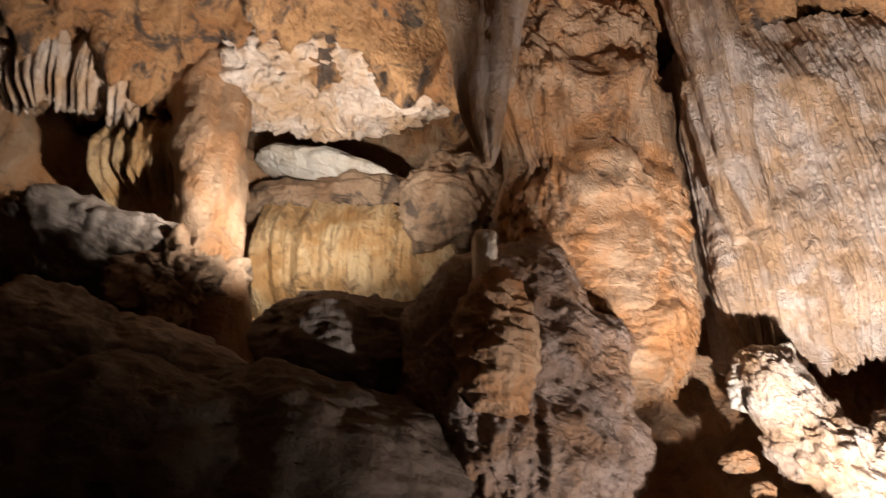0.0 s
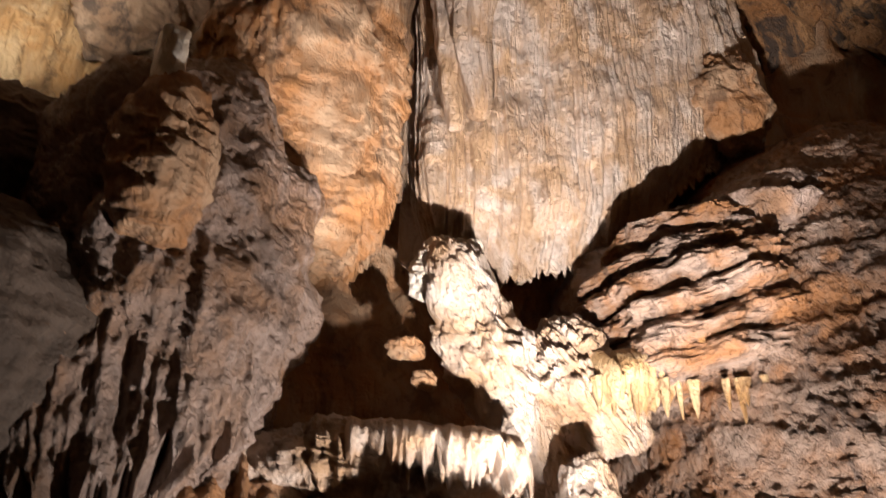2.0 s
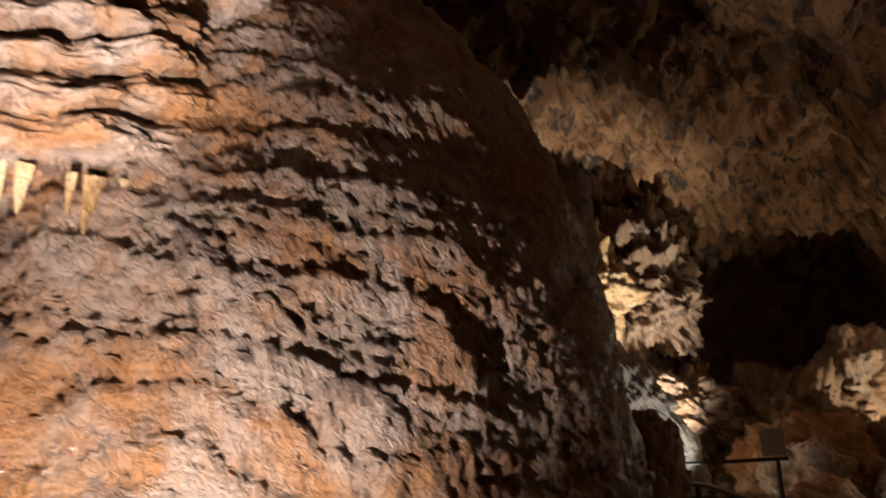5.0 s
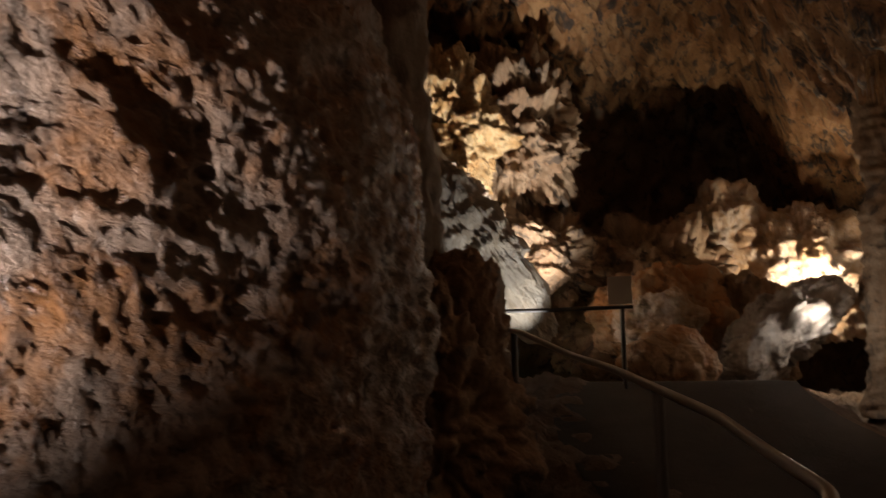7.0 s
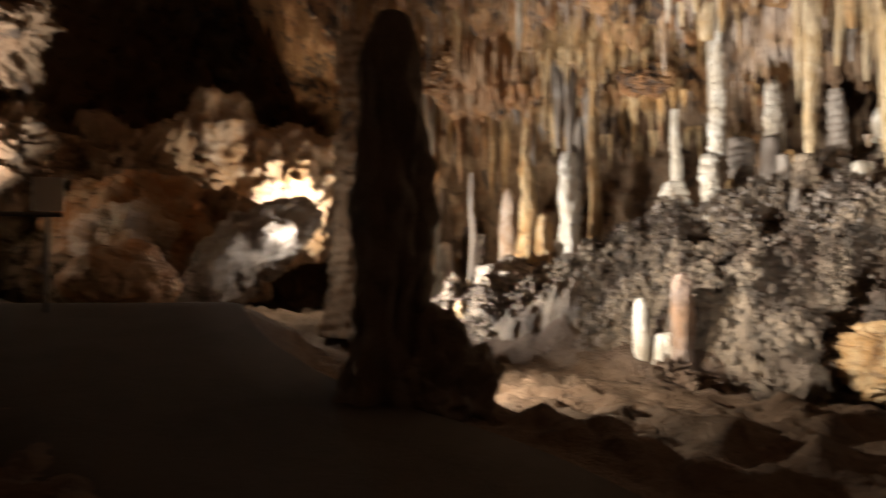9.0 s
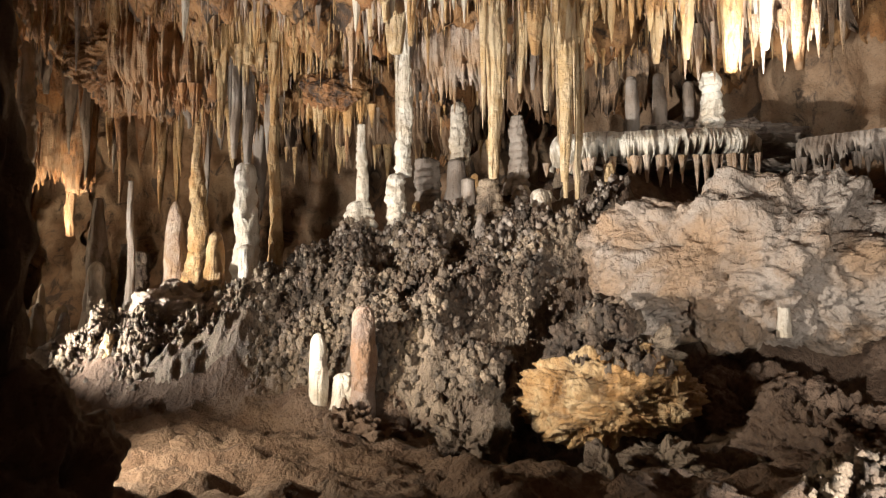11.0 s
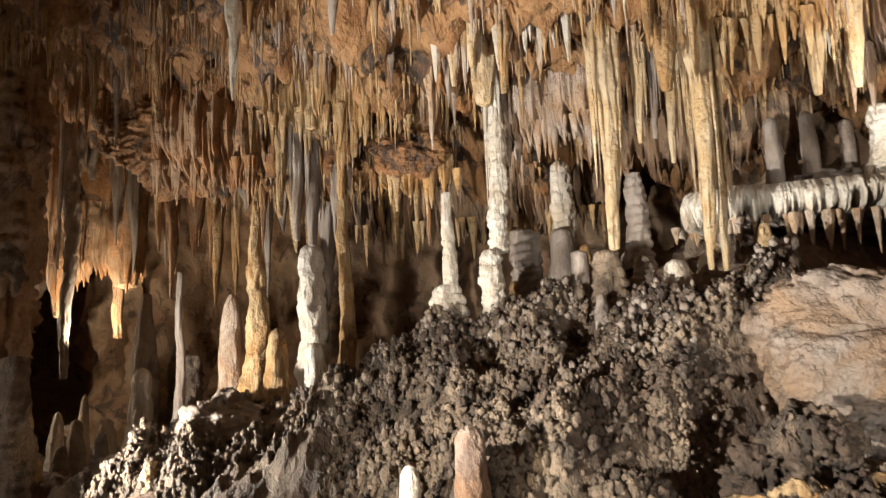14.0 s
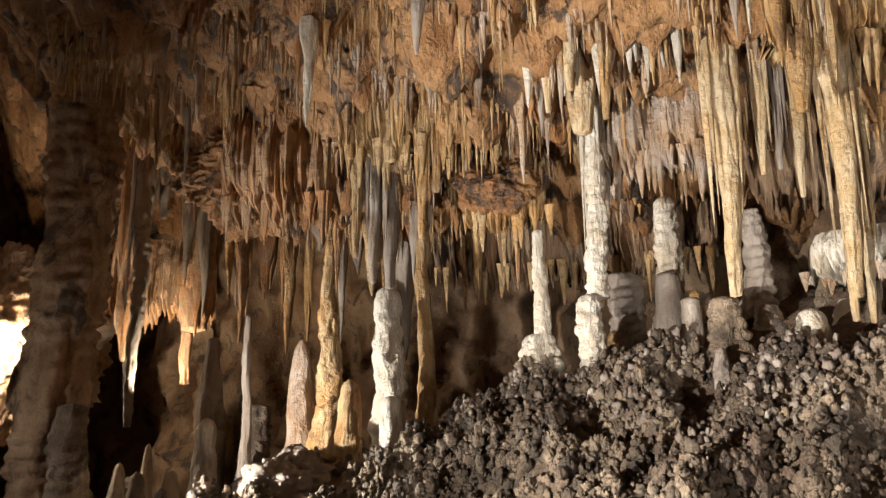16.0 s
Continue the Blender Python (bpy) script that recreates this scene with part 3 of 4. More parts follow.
rock("flowstone_ledge", CREAM, (1.55, 4.72, 2.42), (0.78, 0.45, 0.22), "pale rounded flowstone ledge", n=150, amp=0.10, freq=3.0, flute=0.10, flutes=18, category="flowstone")
drapery("drapery", CREAM, [(1.25, 4.42), (1.6, 4.30), (1.95, 4.12), (2.2, 4.05)], [2.62, 2.6, 2.55, 2.5], [2.30, 2.32, 2.28, 2.18], "white drip fringe on the ledge's edge", 0.10, 14.0, n=140, m=50, ragged=0.25, thick=0.3)
rock("flowstone_mound", CREAM, (1.85, 4.35, 1.85), (0.48, 0.42, 0.36), "low rounded cream flowstone mound", n=120, amp=0.08, freq=2.5, flute=0.04, category="flowstone")
rock("flowstone_fall", ORANGE, (0.95, 4.90, 2.05), (0.85, 0.45, 0.55), "stained flowstone fall below the mound", n=150, amp=0.10, freq=2.5, flute=0.14, flutes=20, category="flowstone")
rock("flowstone_pillar", CREAM, (2.50, 4.10, 1.95), (0.17, 0.18, 0.50), "bright white flowstone pillar", n=110, amp=0.09, freq=4.0, flute=0.05, category="flowstone")
rock("flowstone_nub", ORANGE, (1.80, 4.55, 2.90), (0.06, 0.055, 0.055), "small orange stained flowstone nub", n=40, amp=0.03, freq=6.0, category="flowstone")
rock("flowstone_nub", ORANGE, (1.74, 4.62, 3.12), (0.10, 0.08, 0.065), "orange stained flowstone nub on a ledge", n=50, amp=0.05, freq=6.0, category="flowstone")
rock("boulder", RUST, (5.47, 4.74, 1.70), (2.27, 2.42, 3.75), "huge rough brown boulder with stained layers", n=420, amp=0.075, freq=1.6, octaves=7, strata=0.028, layers=4.0, category="boulder", crease=0.02, fine=0.050, fine_freq=19.0)

# ---- the passage ----
stalagmite(7.35, 3.15, 0.6, 3.7, 0.34, 0.22, GREY, "ringed grey column beside the boulder", name="column", knots=0.3, knot_size=0.42, sides=44, rings=90)
rock("rock_buttress", WALL, (7.05, 2.95, 1.2), (0.75, 0.65, 1.0), "dark brown lumpy rock buttress beside the walkway", n=160, amp=0.22, freq=2.4, pits=0.10, fine=0.06)
rock("rock_buttress", WALL, (7.35, 2.80, 1.45), (0.45, 0.40, 0.88), "dark rounded rock leaning on the buttress", (10, 0, 0), n=130, amp=0.14, freq=2.6, pits=0.08, fine=0.05)
rock("flowstone_slope", WHITE, (11.4, 5.8, 1.1), (2.3, 2.3, 4.1), "white flowstone slope shining in lamp light", n=160, amp=0.2, freq=1.6, flute=0.12, flutes=14, category="flowstone")
rock("flowstone_apron", WHITE, (10.80, 3.62, 2.95), (0.24, 0.40, 1.35), "narrow white flowstone apron running down the slope", (-33, -14, 0), n=150, amp=0.16, freq=3.0, flute=0.08, flutes=12, category="flowstone")
# the column's unlit side and its foot are painted as dark rock
stalagmite(8.40, -0.42, 0.5, 2.86, 0.27, 0.03, SHADED, "dark shaded limestone column with a pointed top", name="column", foot=0.30, flute=0.5, flutes=9, bumps=0.35, sides=48, rings=90, power=0.32)
rock("rock_lump", SHADED, (8.45, -0.72, 0.85), (0.42, 0.36, 0.55), "lumpy rock at the foot of a column, shade put into its colour", n=100, amp=0.16, freq=2.6, pits=0.06)
stalagmite(14.25, -0.93, 0.9, 6.0, 0.27, 0.25, WALL, "brown ringed cave column", name="column", knots=0.30, knot_size=0.14, flute=0.25, sides=48, rings=160, bumps=0.2, power=1.0, foot=0.12)
drapery("drapery", WALL, [(14.4, -0.65), (14.12, -0.85), (14.1, -1.1), (14.3, -1.32)], [6.2] * 4, [4.6, 3.9, 4.2, 4.9], "brown fluted curtain grown round a column", 0.12, 14.0, n=150, m=80, ragged=0.6, belly=0.05, thick=0.3)
rock("boulder", CREAM, (18.45, -0.35, 3.2), (1.0, 1.2, 1.25), "pale flowstone boulder glowing in lamp light", n=130, amp=0.3, freq=2.2, pits=0.12, fine=0.07)
rock("boulder", CREAM, (18.5, 1.05, 3.9), (0.7, 0.75, 1.25), "pale pointed rock in the far chamber", (8, 0, 0), n=120, amp=0.3, freq=1.8, fine=0.06)
rock("boulder", WALL, (17.6, 2.6, 2.7), (1.8, 1.8, 1.4), "brown boulder heap in the far chamber", n=150, amp=0.5, freq=1.5, strata=0.14, layers=2.4, fine=0.08)
rock("boulder", CREAM, (14.5, 2.0, 2.2), (0.6, 0.62, 0.42), "pale low boulder beyond the walkway", (0, 15, 20), n=110, amp=0.25, freq=2.4, fine=0.05)
rock("boulder", ORANGE, (12.75, 1.75, 1.62), (0.5, 0.62, 0.42), "smooth orange boulder beside the walkway's end", (0, 10, 15), n=110, amp=0.14, freq=2.0)
rock("slab", GREY, (14.0, 0.45, 1.95), (0.5, 1.1, 0.42), "grey sloping slab beyond the walkway", (-38, 0, 10), n=140, amp=0.2, freq=2.0, category="boulder", fine=0.05, square=0.8)
rock("boulder", ORANGE, (15.6, 2.0, 2.3), (0.9, 1.1, 0.75), "orange uneven boulder in the far chamber", (10, 0, 30), n=120, amp=0.35, freq=1.6, fine=0.05)
rock("boulder", WALL, (15.8, 0.7, 2.1), (0.6, 0.6, 0.8), "brown pointed boulder in the far chamber", (0, -15, 0), n=100, amp=0.3, freq=2.0, fine=0.05)
rock("wall_bulge", TAN, (14.2, 5.2, 5.3), (1.1, 0.8, 1.3), "pale yellowish wall bulge with broken ledges", n=170, amp=0.4, freq=2.0, strata=0.12, layers=3.0, fine=0.08, flute=0.1, flutes=12)
rock("wall_bulge", CREAM, (13.3, 5.3, 3.7), (1.2, 0.9, 1.0), "pale fluted wall bulge above the walkway", n=160, amp=0.35, freq=2.2, flute=0.18, flutes=14, fine=0.07)
rock("wall_bulge", WALL, (16.2, 4.6, 5.6), (1.5, 1.0, 1.7), "brown overhanging wall bulge hung with drips", n=180, amp=0.5, freq=1.8, strata=0.15, layers=2.5, fine=0.08, flute=0.15, flutes=14)
rock("wall_bulge", WALL, (16.2, 4.0, 3.3), (1.5, 1.0, 0.8), "brown ledge of broken rock on the far wall", n=150, amp=0.45, freq=2.0, strata=0.12, layers=3.0, fine=0.08)


# ---- handrail and sign ----
def tube(name, points, radius, material, parent):
    cu = bpy.data.curves.new(name, "CURVE")
    cu.dimensions, cu.bevel_depth, cu.bevel_resolution, cu.resolution_u = "3D", radius, 3, 8
    points = [tuple(a + (b - a) * k / 3 for a, b in zip(p, q)) for p, q in zip(points, points[1:]) for k in range(3)] + [points[-1]]
    sp = cu.splines.new("NURBS")
    sp.points.add(len(points) - 1)
    for q, c in zip(sp.points, points):
        q.co = (*c, 1)
    sp.use_endpoint_u, sp.order_u = True, 3
    tmp = bpy.data.objects.new(name, cu)
    me = bpy.data.meshes.new_from_object(tmp)
    bpy.data.objects.remove(tmp)
    me.name = name
    me.materials.append(material)
    ob = new(name, me)
    ob.parent = parent
    return ob


def box(w, d, h, at, bevel=0.004):
    bm = bmesh.new()
    bmesh.ops.create_cube(bm, size=1, matrix=Matrix.Translation(at) @ Matrix.Diagonal((w, d, h, 1)))
    bmesh.ops.bevel(bm, geom=bm.edges[:], offset=bevel, segments=2, affect="EDGES")
    return bm


rail = tagged(new("handrail"), "worn steel handrail along the dark walkway", "handrail")
tube("rail", [(7.6, 2.42, 1.82), (7.0, 2.17, 1.77), (6.3, 1.75, 1.62), (5.75, 1.47, 1.55), (4.75, 1.06, 1.42), (4.4, 0.95, 1.36), (4.1, 0.86, 1.32), (3.8, 0.88, 1.26)], 0.016, STEEL, rail)
for x, y, z in ((7.3, 2.29, 1.79), (5.25, 1.26, 1.48)):
    g = float(ground_z(np.array(x), np.array(y))) - 0.05
    tube("post", [(x, y, g), (x, y, (g + z) / 2), (x, y, z)], 0.02, IRON, rail)
rail = tagged(new("handrail"), "level dark steel handrail beside the sign", "handrail")
tube("rail", [(10.0, 3.55, 2.13), (10.3, 2.8, 2.14), (10.4, 1.9, 2.15)], 0.02, IRON, rail)
for x, y in ((10.05, 3.4), (10.38, 2.0)):
    g = float(ground_z(np.array(x), np.array(y))) - 0.05
    tube("post", [(x, y, g), (x, y, 1.7), (x, y, 2.13)], 0.018, IRON, rail)
sign = tagged(new("sign"), "small plain white plate on a post", "sign")
sign.location = (10.55, 2.04, 0)
part("plate", box(0.012, 0.24, 0.28, (0, 0, 2.33)), SIGN, sign)
tube("post", [(0.03, 0, 1.2), (0.03, 0, 1.8), (0.03, 0, 2.4)], 0.016, STEEL, sign)


# ---- the gallery ----
DRIPS = []
for k in range(4):
    v = spike_verts(1.0, 0.5, 0.05, 18, 12, bumps=0.25, flute=0.6, flutes=7, seed=4.4 * k + 1, bend=0.04, power=0.85)
    v[..., 2] *= -1
    DRIPS.append((v, quads(v.shape[0], v.shape[1], True, True)))
DRIP_MESH = {}


def add_drip(thing, at, w, h, kind, material):
    """One drip as a part of a thing, at a place given from the thing's origin."""
    key = (kind, material.name)
    if key not in DRIP_MESH:
        v, f = DRIPS[kind]
        ob = link_mesh("drip", v, f, material, thing)
        DRIP_MESH[key] = ob.data
    else:
        ob = new("drip", DRIP_MESH[key])
        ob.parent = thing
    ob.location, ob.scale = at, (w, w, h)


def stand(x, y, zbase, ztip, r0, r1, material, label, group="stalagmites of the gallery", **kw):
    label = label + (" standing on the bank" if len(label.split()) < 5 else "")
    z = min(zbase, float(ground_z(np.array(x), np.array(y)))) - 0.06
    return stalagmite(x, y, z, ztip - z, r0, r1, material, label, group, **kw)


def hang(x, y, ztop, ztip, r0, r1, material, label, group="stalactites of the gallery", **kw):
    label = label + (" hanging over the bank" if len(label.split()) < 5 else "")
    z = max(ztop, float(ceil_z(np.array(x), np.array(y)))) + 0.10
    ob = stalactite(x, y, z, z - ztip, r0 * 1.05, r1, material, label, group, **kw)
    r = random.Random(round(x * 131 + y * 17))
    for k in range(r.choice((3, 4, 5))):
        a, d = r.uniform(0, 6.28), r0 * r.uniform(0.8, 1.5)
        add_drip(ob, (d * math.cos(a), d * math.sin(a), -0.02), r0 * r.uniform(0.4, 0.85), (z - ztip) * r.uniform(0.35, 0.85), r.randrange(4), material)
    return ob


KNOB = dict(knots=0.5, knot_size=0.09, bumps=0.2)
stand(13.10, -3.58, 1.95, 3.36, 0.150, 0.098, WHITE, "tall knobby white stalagmite", knots=0.4, knot_size=0.16, power=1.0, round_tip=True, bumps=0.2)
stand(13.65, -3.19, 2.50, 3.86, 0.150, 0.026, TAN, "slender ringed tan stalagmite", **KNOB)
stand(13.91, -3.03, 1.94, 2.94, 0.196, 0.045, CREAM, "bell shaped smooth cream stalagmite", power=0.6, round_tip=True)
stand(12.62, -3.43, 1.92, 2.36, 0.150, 0.068, WHITE, "short white stalagmite with a wide foot", round_tip=True, bumps=0.2)
stand(14.87, -2.36, 1.89, 3.01, 0.225, 0.045, GREY, "grey pointed stalagmite", bumps=0.2)
stand(14.48, -2.28, 1.90, 2.21, 0.107, 0.080, WHITE, "stubby white stalagmite", round_tip=True, bumps=0.25)
stand(14.39, -2.76, 1.94, 2.32, 0.122, 0.076, POPCORN, "stubby knobbly grey stalagmite", **KNOB)
stand(14.81, -2.70, 2.10, 2.44, 0.114, 0.063, POPCORN, "stubby brownish stalagmite", **KNOB)
stand(13.87, -1.09, 1.67, 2.30, 0.207, 0.103, POPCORN, "thick stalagmite crusted with nodules", knots=0.35, knot_size=0.1)
stand(11.98, -4.46, 2.39, 2.82, 0.250, 0.113, WHITE, "white stalagmite crusted with nodules", knots=0.5, knot_size=0.1, bumps=0.3)
stand(11.95, -4.46, 2.75, 3.69, 0.080, 0.036, WHITE, "thin white stacked stalagmite", knots=0.35, knot_size=0.07)
stand(11.58, -4.68, 2.64, 3.12, 0.100, 0.080, WHITE, "white drum stalagmite under a dripping column", round_tip=True, **KNOB)
stand(11.75, -5.65, 3.21, 4.08, 0.125, 0.070, WHITE, "white stacked stalagmite", round_tip=True, **KNOB)
stand(11.12, -6.01, 3.23, 3.83, 0.130, 0.059, GREY, "grey stacked stalagmite", **KNOB)
stand(10.32, -5.63, 2.22, 2.89, 0.175, 0.065, WHITE, "white topped stalagmite on the bank", round_tip=True, power=0.5)
stand(10.94, -5.45, 2.52, 3.03, 0.190, 0.095, POPCORN, "thick stalagmite under a long stalactite", **KNOB)
stand(11.23, -5.40, 2.85, 3.09, 0.097, 0.075, GREY, "short round stalagmite", round_tip=True)
stand(12.03, -5.39, 2.84, 3.43, 0.171, 0.122, GREY, "broad grey stalagmite", round_tip=True, **KNOB)
stand(11.63, -5.53, 2.99, 3.37, 0.141, 0.100, GREY, "broad brown stalagmite", round_tip=True)
stand(13.31, -4.01, 2.91, 3.95, 0.095, 0.055, TAN, "thin tan stalagmite", bumps=0.2)
stand(14.00, -2.53, 2.72, 3.14, 0.060, 0.030, GREY, "thin grey stalagmite")
stand(10.17, -3.08, 0.65, 1.49, 0.100, 0.052, WHITE, "slim white stalagmite on the cave floor", round_tip=True, power=0.9)
stand(9.84, -3.31, 0.75, 1.72, 0.115, 0.080, BROWN, "thick brownish stalagmite beside the white one", round_tip=True, power=1.0, bumps=0.2)
stand(10.02, -3.22, 0.80, 1.17, 0.120, 0.060, WHITE, "white knob of calcite beside a stalagmite", round_tip=True, bumps=0.25)
rock("flowstone_nub", WHITE, (9.98, -3.26, 1.05), (0.07, 0.07, 0.12), "white drooping calcite nub", n=40, amp=0.03, freq=6.0, category="flowstone")
stalagmite(9.51, -7.33, 3.52, 0.67, 0.125, 0.085, WHITE, "white stacked stalagmite on the shelf", round_tip=True, **KNOB)
stalagmite(10.49, -7.20, 3.52, 0.83, 0.100, 0.054, GREY, "grey stalagmite on the shelf", round_tip=True)
stalagmite(10.20, -7.33, 3.52, 0.82, 0.100, 0.054, GREY, "round grey stalagmite on the shelf", round_tip=True)
stalagmite(9.95, -7.54, 3.52, 0.70, 0.090, 0.059, GREY, "low grey stalagmite on the shelf", round_tip=True)
stalagmite(7.96, -6.12, 1.46, 0.30, 0.060, 0.045, WHITE, "small pale stub on the slab", round_tip=True)

FL = dict(flute=0.5, flutes=8)
hang(10.58, -5.22, 4.78, 2.99, 0.105, 0.035, GOLD, "long heavy cream stalactite", sides=40, rings=120, power=0.8, bend=0.06, bumps=0.15, **FL)
hang(9.88, -5.55, 4.40, 2.90, 0.105, 0.030, GOLD, "thick fluted white stalactite", sides=36, rings=80, **FL)
hang(10.02, -5.70, 3.60, 2.77, 0.075, 0.020, GOLD, "thin drip tip of a stalactite", **FL)
hang(9.98, -5.82, 3.60, 2.76, 0.070, 0.020, GOLD, "thin drip tip beside another")
hang(9.71, -5.04, 4.78, 4.02, 0.140, 0.036, TAN, "honey coloured stalactite", **FL)
hang(11.28, -4.49, 5.46, 4.33, 0.200, 0.060, GOLD, "broad cream stalactite", sides=36, **FL)
hang(11.62, -4.80, 4.56, 3.10, 0.060, 0.085, WHITE, "white ringed column of joined dripstone", name="column", knots=0.3, knot_size=0.09, power=1.0, sides=28, rings=110)
hang(10.90, -2.92, 4.79, 4.51, 0.070, 0.010, GREY, "short pointed stalactite")
hang(16.2, -1.74, 5.52, 4.32, 0.100, 0.045, GREY, "grey crusted stalactite", bumps=0.3)
hang(16.2, -1.93, 5.50, 4.55, 0.080, 0.029, GREY, "thin grey stalactite", bumps=0.3)
hang(16.2, -2.28, 5.57, 4.68, 0.070, 0.030, TAN, "small pale stalactite", bumps=0.3)
hang(12.50, -3.37, 4.81, 4.32, 0.075, 0.049, TAN, "blunt honey coloured stalactite", **FL)
hang(12.47, -3.49, 4.77, 4.25, 0.060, 0.034, TAN, "honey coloured stalactite in a cluster", **FL)
hang(12.38, -3.60, 5.12, 3.65, 0.060, 0.025, TAN, "long thin tan stalactite", **FL)
hang(12.71, -3.08, 4.84, 4.37, 0.060, 0.025, TAN, "tan stalactite in a cluster", **FL)
hang(12.31, -3.71, 5.16, 4.04, 0.060, 0.025, TAN, "long tan stalactite in a cluster", **FL)
hang(12.97, -3.39, 4.13, 3.35, 0.090, 0.025, GREY, "fluted grey stalactite", **FL)
hang(12.92, -3.53, 4.13, 3.30, 0.090, 0.036, GREY, "fluted grey stalactite beside its twin", **FL)
hang(13.04, -3.25, 4.07, 3.58, 0.065, 0.020, TAN, "short tan stalactite", **FL)
hang(12.23, -4.43, 3.92, 3.24, 0.090, 0.008, ORANGE, "orange cone shaped stalactite", power=1.0)
hang(12.28, -4.33, 3.95, 3.45, 0.065, 0.012, TAN, "short tan cone stalactite")
hang(10.53, -5.55, 4.44, 3.91, 0.075, 0.017, GOLD, "pointed cream stalactite", **FL)
hang(10.42, -5.81, 4.39, 3.74, 0.075, 0.017, GOLD, "pointed pale stalactite", **FL)
hang(10.50, -5.70, 4.49, 3.96, 0.055, 0.017, GREY, "thin grey pointed stalactite")
hang(16.07, -2.33, 4.20, 3.23, 0.234, 0.120, ORANGE, "orange glowing lumpy stalactite", sides=36, bumps=0.4, **FL)
hang(16.25, -1.60, 3.63, 2.86, 0.227, 0.032, ORANGE, "orange broad stalactite", bumps=0.4, **FL)
hang(15.81, -1.65, 3.07, 2.14, 0.093, 0.037, GREY, "long dark ringed stalactite", **KNOB)
hang(16.22, -2.27, 3.40, 2.62, 0.100, 0.047, ORANGE, "long brown stalactite", bumps=0.3)
hang(11.33, -4.21, 5.03, 4.47, 0.060, 0.013, GOLD, "pale pointed stalactite")
hang(11.04, -4.22, 5.28, 4.54, 0.065, 0.022, GOLD, "cream pointed stalactite", **FL)
hang(10.90, -4.43, 5.25, 4.30, 0.065, 0.021, TAN, "tan pointed stalactite", **FL)
hang(8.72, -6.58, 4.42, 3.88, 0.145, 0.048, TAN, "broad honey coloured stalactite", **FL)
hang(8.45, -6.73, 4.45, 4.05, 0.120, 0.023, WHITE, "bright white stalactite", **FL)
hang(8.12, -6.72, 4.33, 3.79, 0.135, 0.031, ORANGE, "orange fluted stalactite", **FL)
hang(9.37, -6.31, 4.58, 4.07, 0.100, 0.025, GOLD, "cream fluted stalactite", **FL)
hang(9.16, -6.50, 4.50, 4.09, 0.100, 0.025, GOLD, "cream fluted stalactite in a row", **FL)

rock("rock_shelf", GREY, (10.22, -8.15, 3.46), (1.35, 1.15, 0.32), "layered grey rock shelf", (0, 0, 40), n=190, amp=0.16, freq=2.6, strata=0.09, layers=9, category="rock ledge", fine=0.06)
drapery("drapery", WHITE, [(10.78, -6.0), (10.2, -6.12), (9.7, -6.57), (9.2, -7.1), (8.9, -7.5)], [3.50] * 5, [3.12, 3.16, 3.20, 3.22, 3.24], "cream fringe of stone drips along the shelf", 0.08, 22.0, n=320, m=60, ragged=0.30, thick=0.5, belly=0.12)
drapery("drapery", GREY, [(8.75, -7.5), (8.3, -7.6), (7.6, -7.8)], [3.35] * 3, [3.05, 3.05, 3.0], "grey fringe of stone drips along the shelf", 0.08, 18.0, n=160, m=50, ragged=0.35, thick=0.4, belly=0.05)
rock("slab", SLAB, (8.45, -6.50, 1.95), (1.45, 0.85, 0.58), "tilted grey limestone slab with orange patches", (30, 0, 28), n=260, amp=0.30, freq=1.5, square=0.7, fine=0.004, fine_freq=13.0, octaves=7, category="boulder", crease=0.10, pits=0.12)
rock("boulder", TAN, (8.60, -4.76, 1.02), (0.66, 0.46, 0.35), "yellowish boulder crusted with coral nodules", (0, 6, 40), n=190, amp=0.14, freq=2.8, pits=0.08, strata=0.03, layers=9.0, fine=0.04, fine_freq=10.0)
for x, y, z, rx, ry, rz in ((8.70, -4.88, 1.42, 0.22, 0.18, 0.20), (8.95, -4.72, 1.36, 0.17, 0.15, 0.16), (8.40, -5.05, 1.36, 0.20, 0.16, 0.13), (8.80, -5.00, 1.62, 0.12, 0.11, 0.14)):
    rock("coral_lump", POPCORN, (x, y, z), (rx, ry, rz), "knobbly brown lump of cave coral on the boulder", n=70, amp=0.14, freq=6.0, pits=0.14, fine=0.06, category="cave coral")
for mat, x, y, z, rx, ry, rz, words in ((POPCORN, 8.02, -4.28, 0.36, 0.27, 0.24, 0.30, "knobbly rock propping the boulder"), (POPCORN, 7.72, -4.98, 0.42, 0.34, 0.28, 0.30, "pitted brown rock beside a hollow"),
                                       (POPCORN, 7.92, -4.66, 0.62, 0.46, 0.24, 0.13, "rock bridge over a dark hollow"), (SAND, 7.30, -5.62, 0.55, 0.85, 0.50, 0.48, "low pitted bank of brown rock"),
                                       (SAND, 8.05, -5.75, 0.78, 0.80, 0.42, 0.40, "brown rock bank behind the boulder"), (POPCORN, 9.15, -3.85, 0.62, 0.24, 0.26, 0.40, "knobbly rock at the edge of a hollow"),
                                       (SAND, 9.75, -3.15, 0.68, 0.45, 0.35, 0.24, "earthy lump round the white stalagmites"), (SAND, 8.55, -3.30, 0.42, 0.40, 0.26, 0.17, "low earthy rock on the cave floor")):
    rock("rock_lump", mat, (x, y, z), (rx, ry, rz), words, n=110, amp=0.20, freq=3.4, pits=0.14, fine=0.06, fine_freq=9.0)
rock("rock_lump", POPCORN, (9.55, -4.25, 0.75), (0.36, 0.4, 0.55), "knobbly grey brown rock lump", n=110, amp=0.18, freq=3.5, pits=0.1)

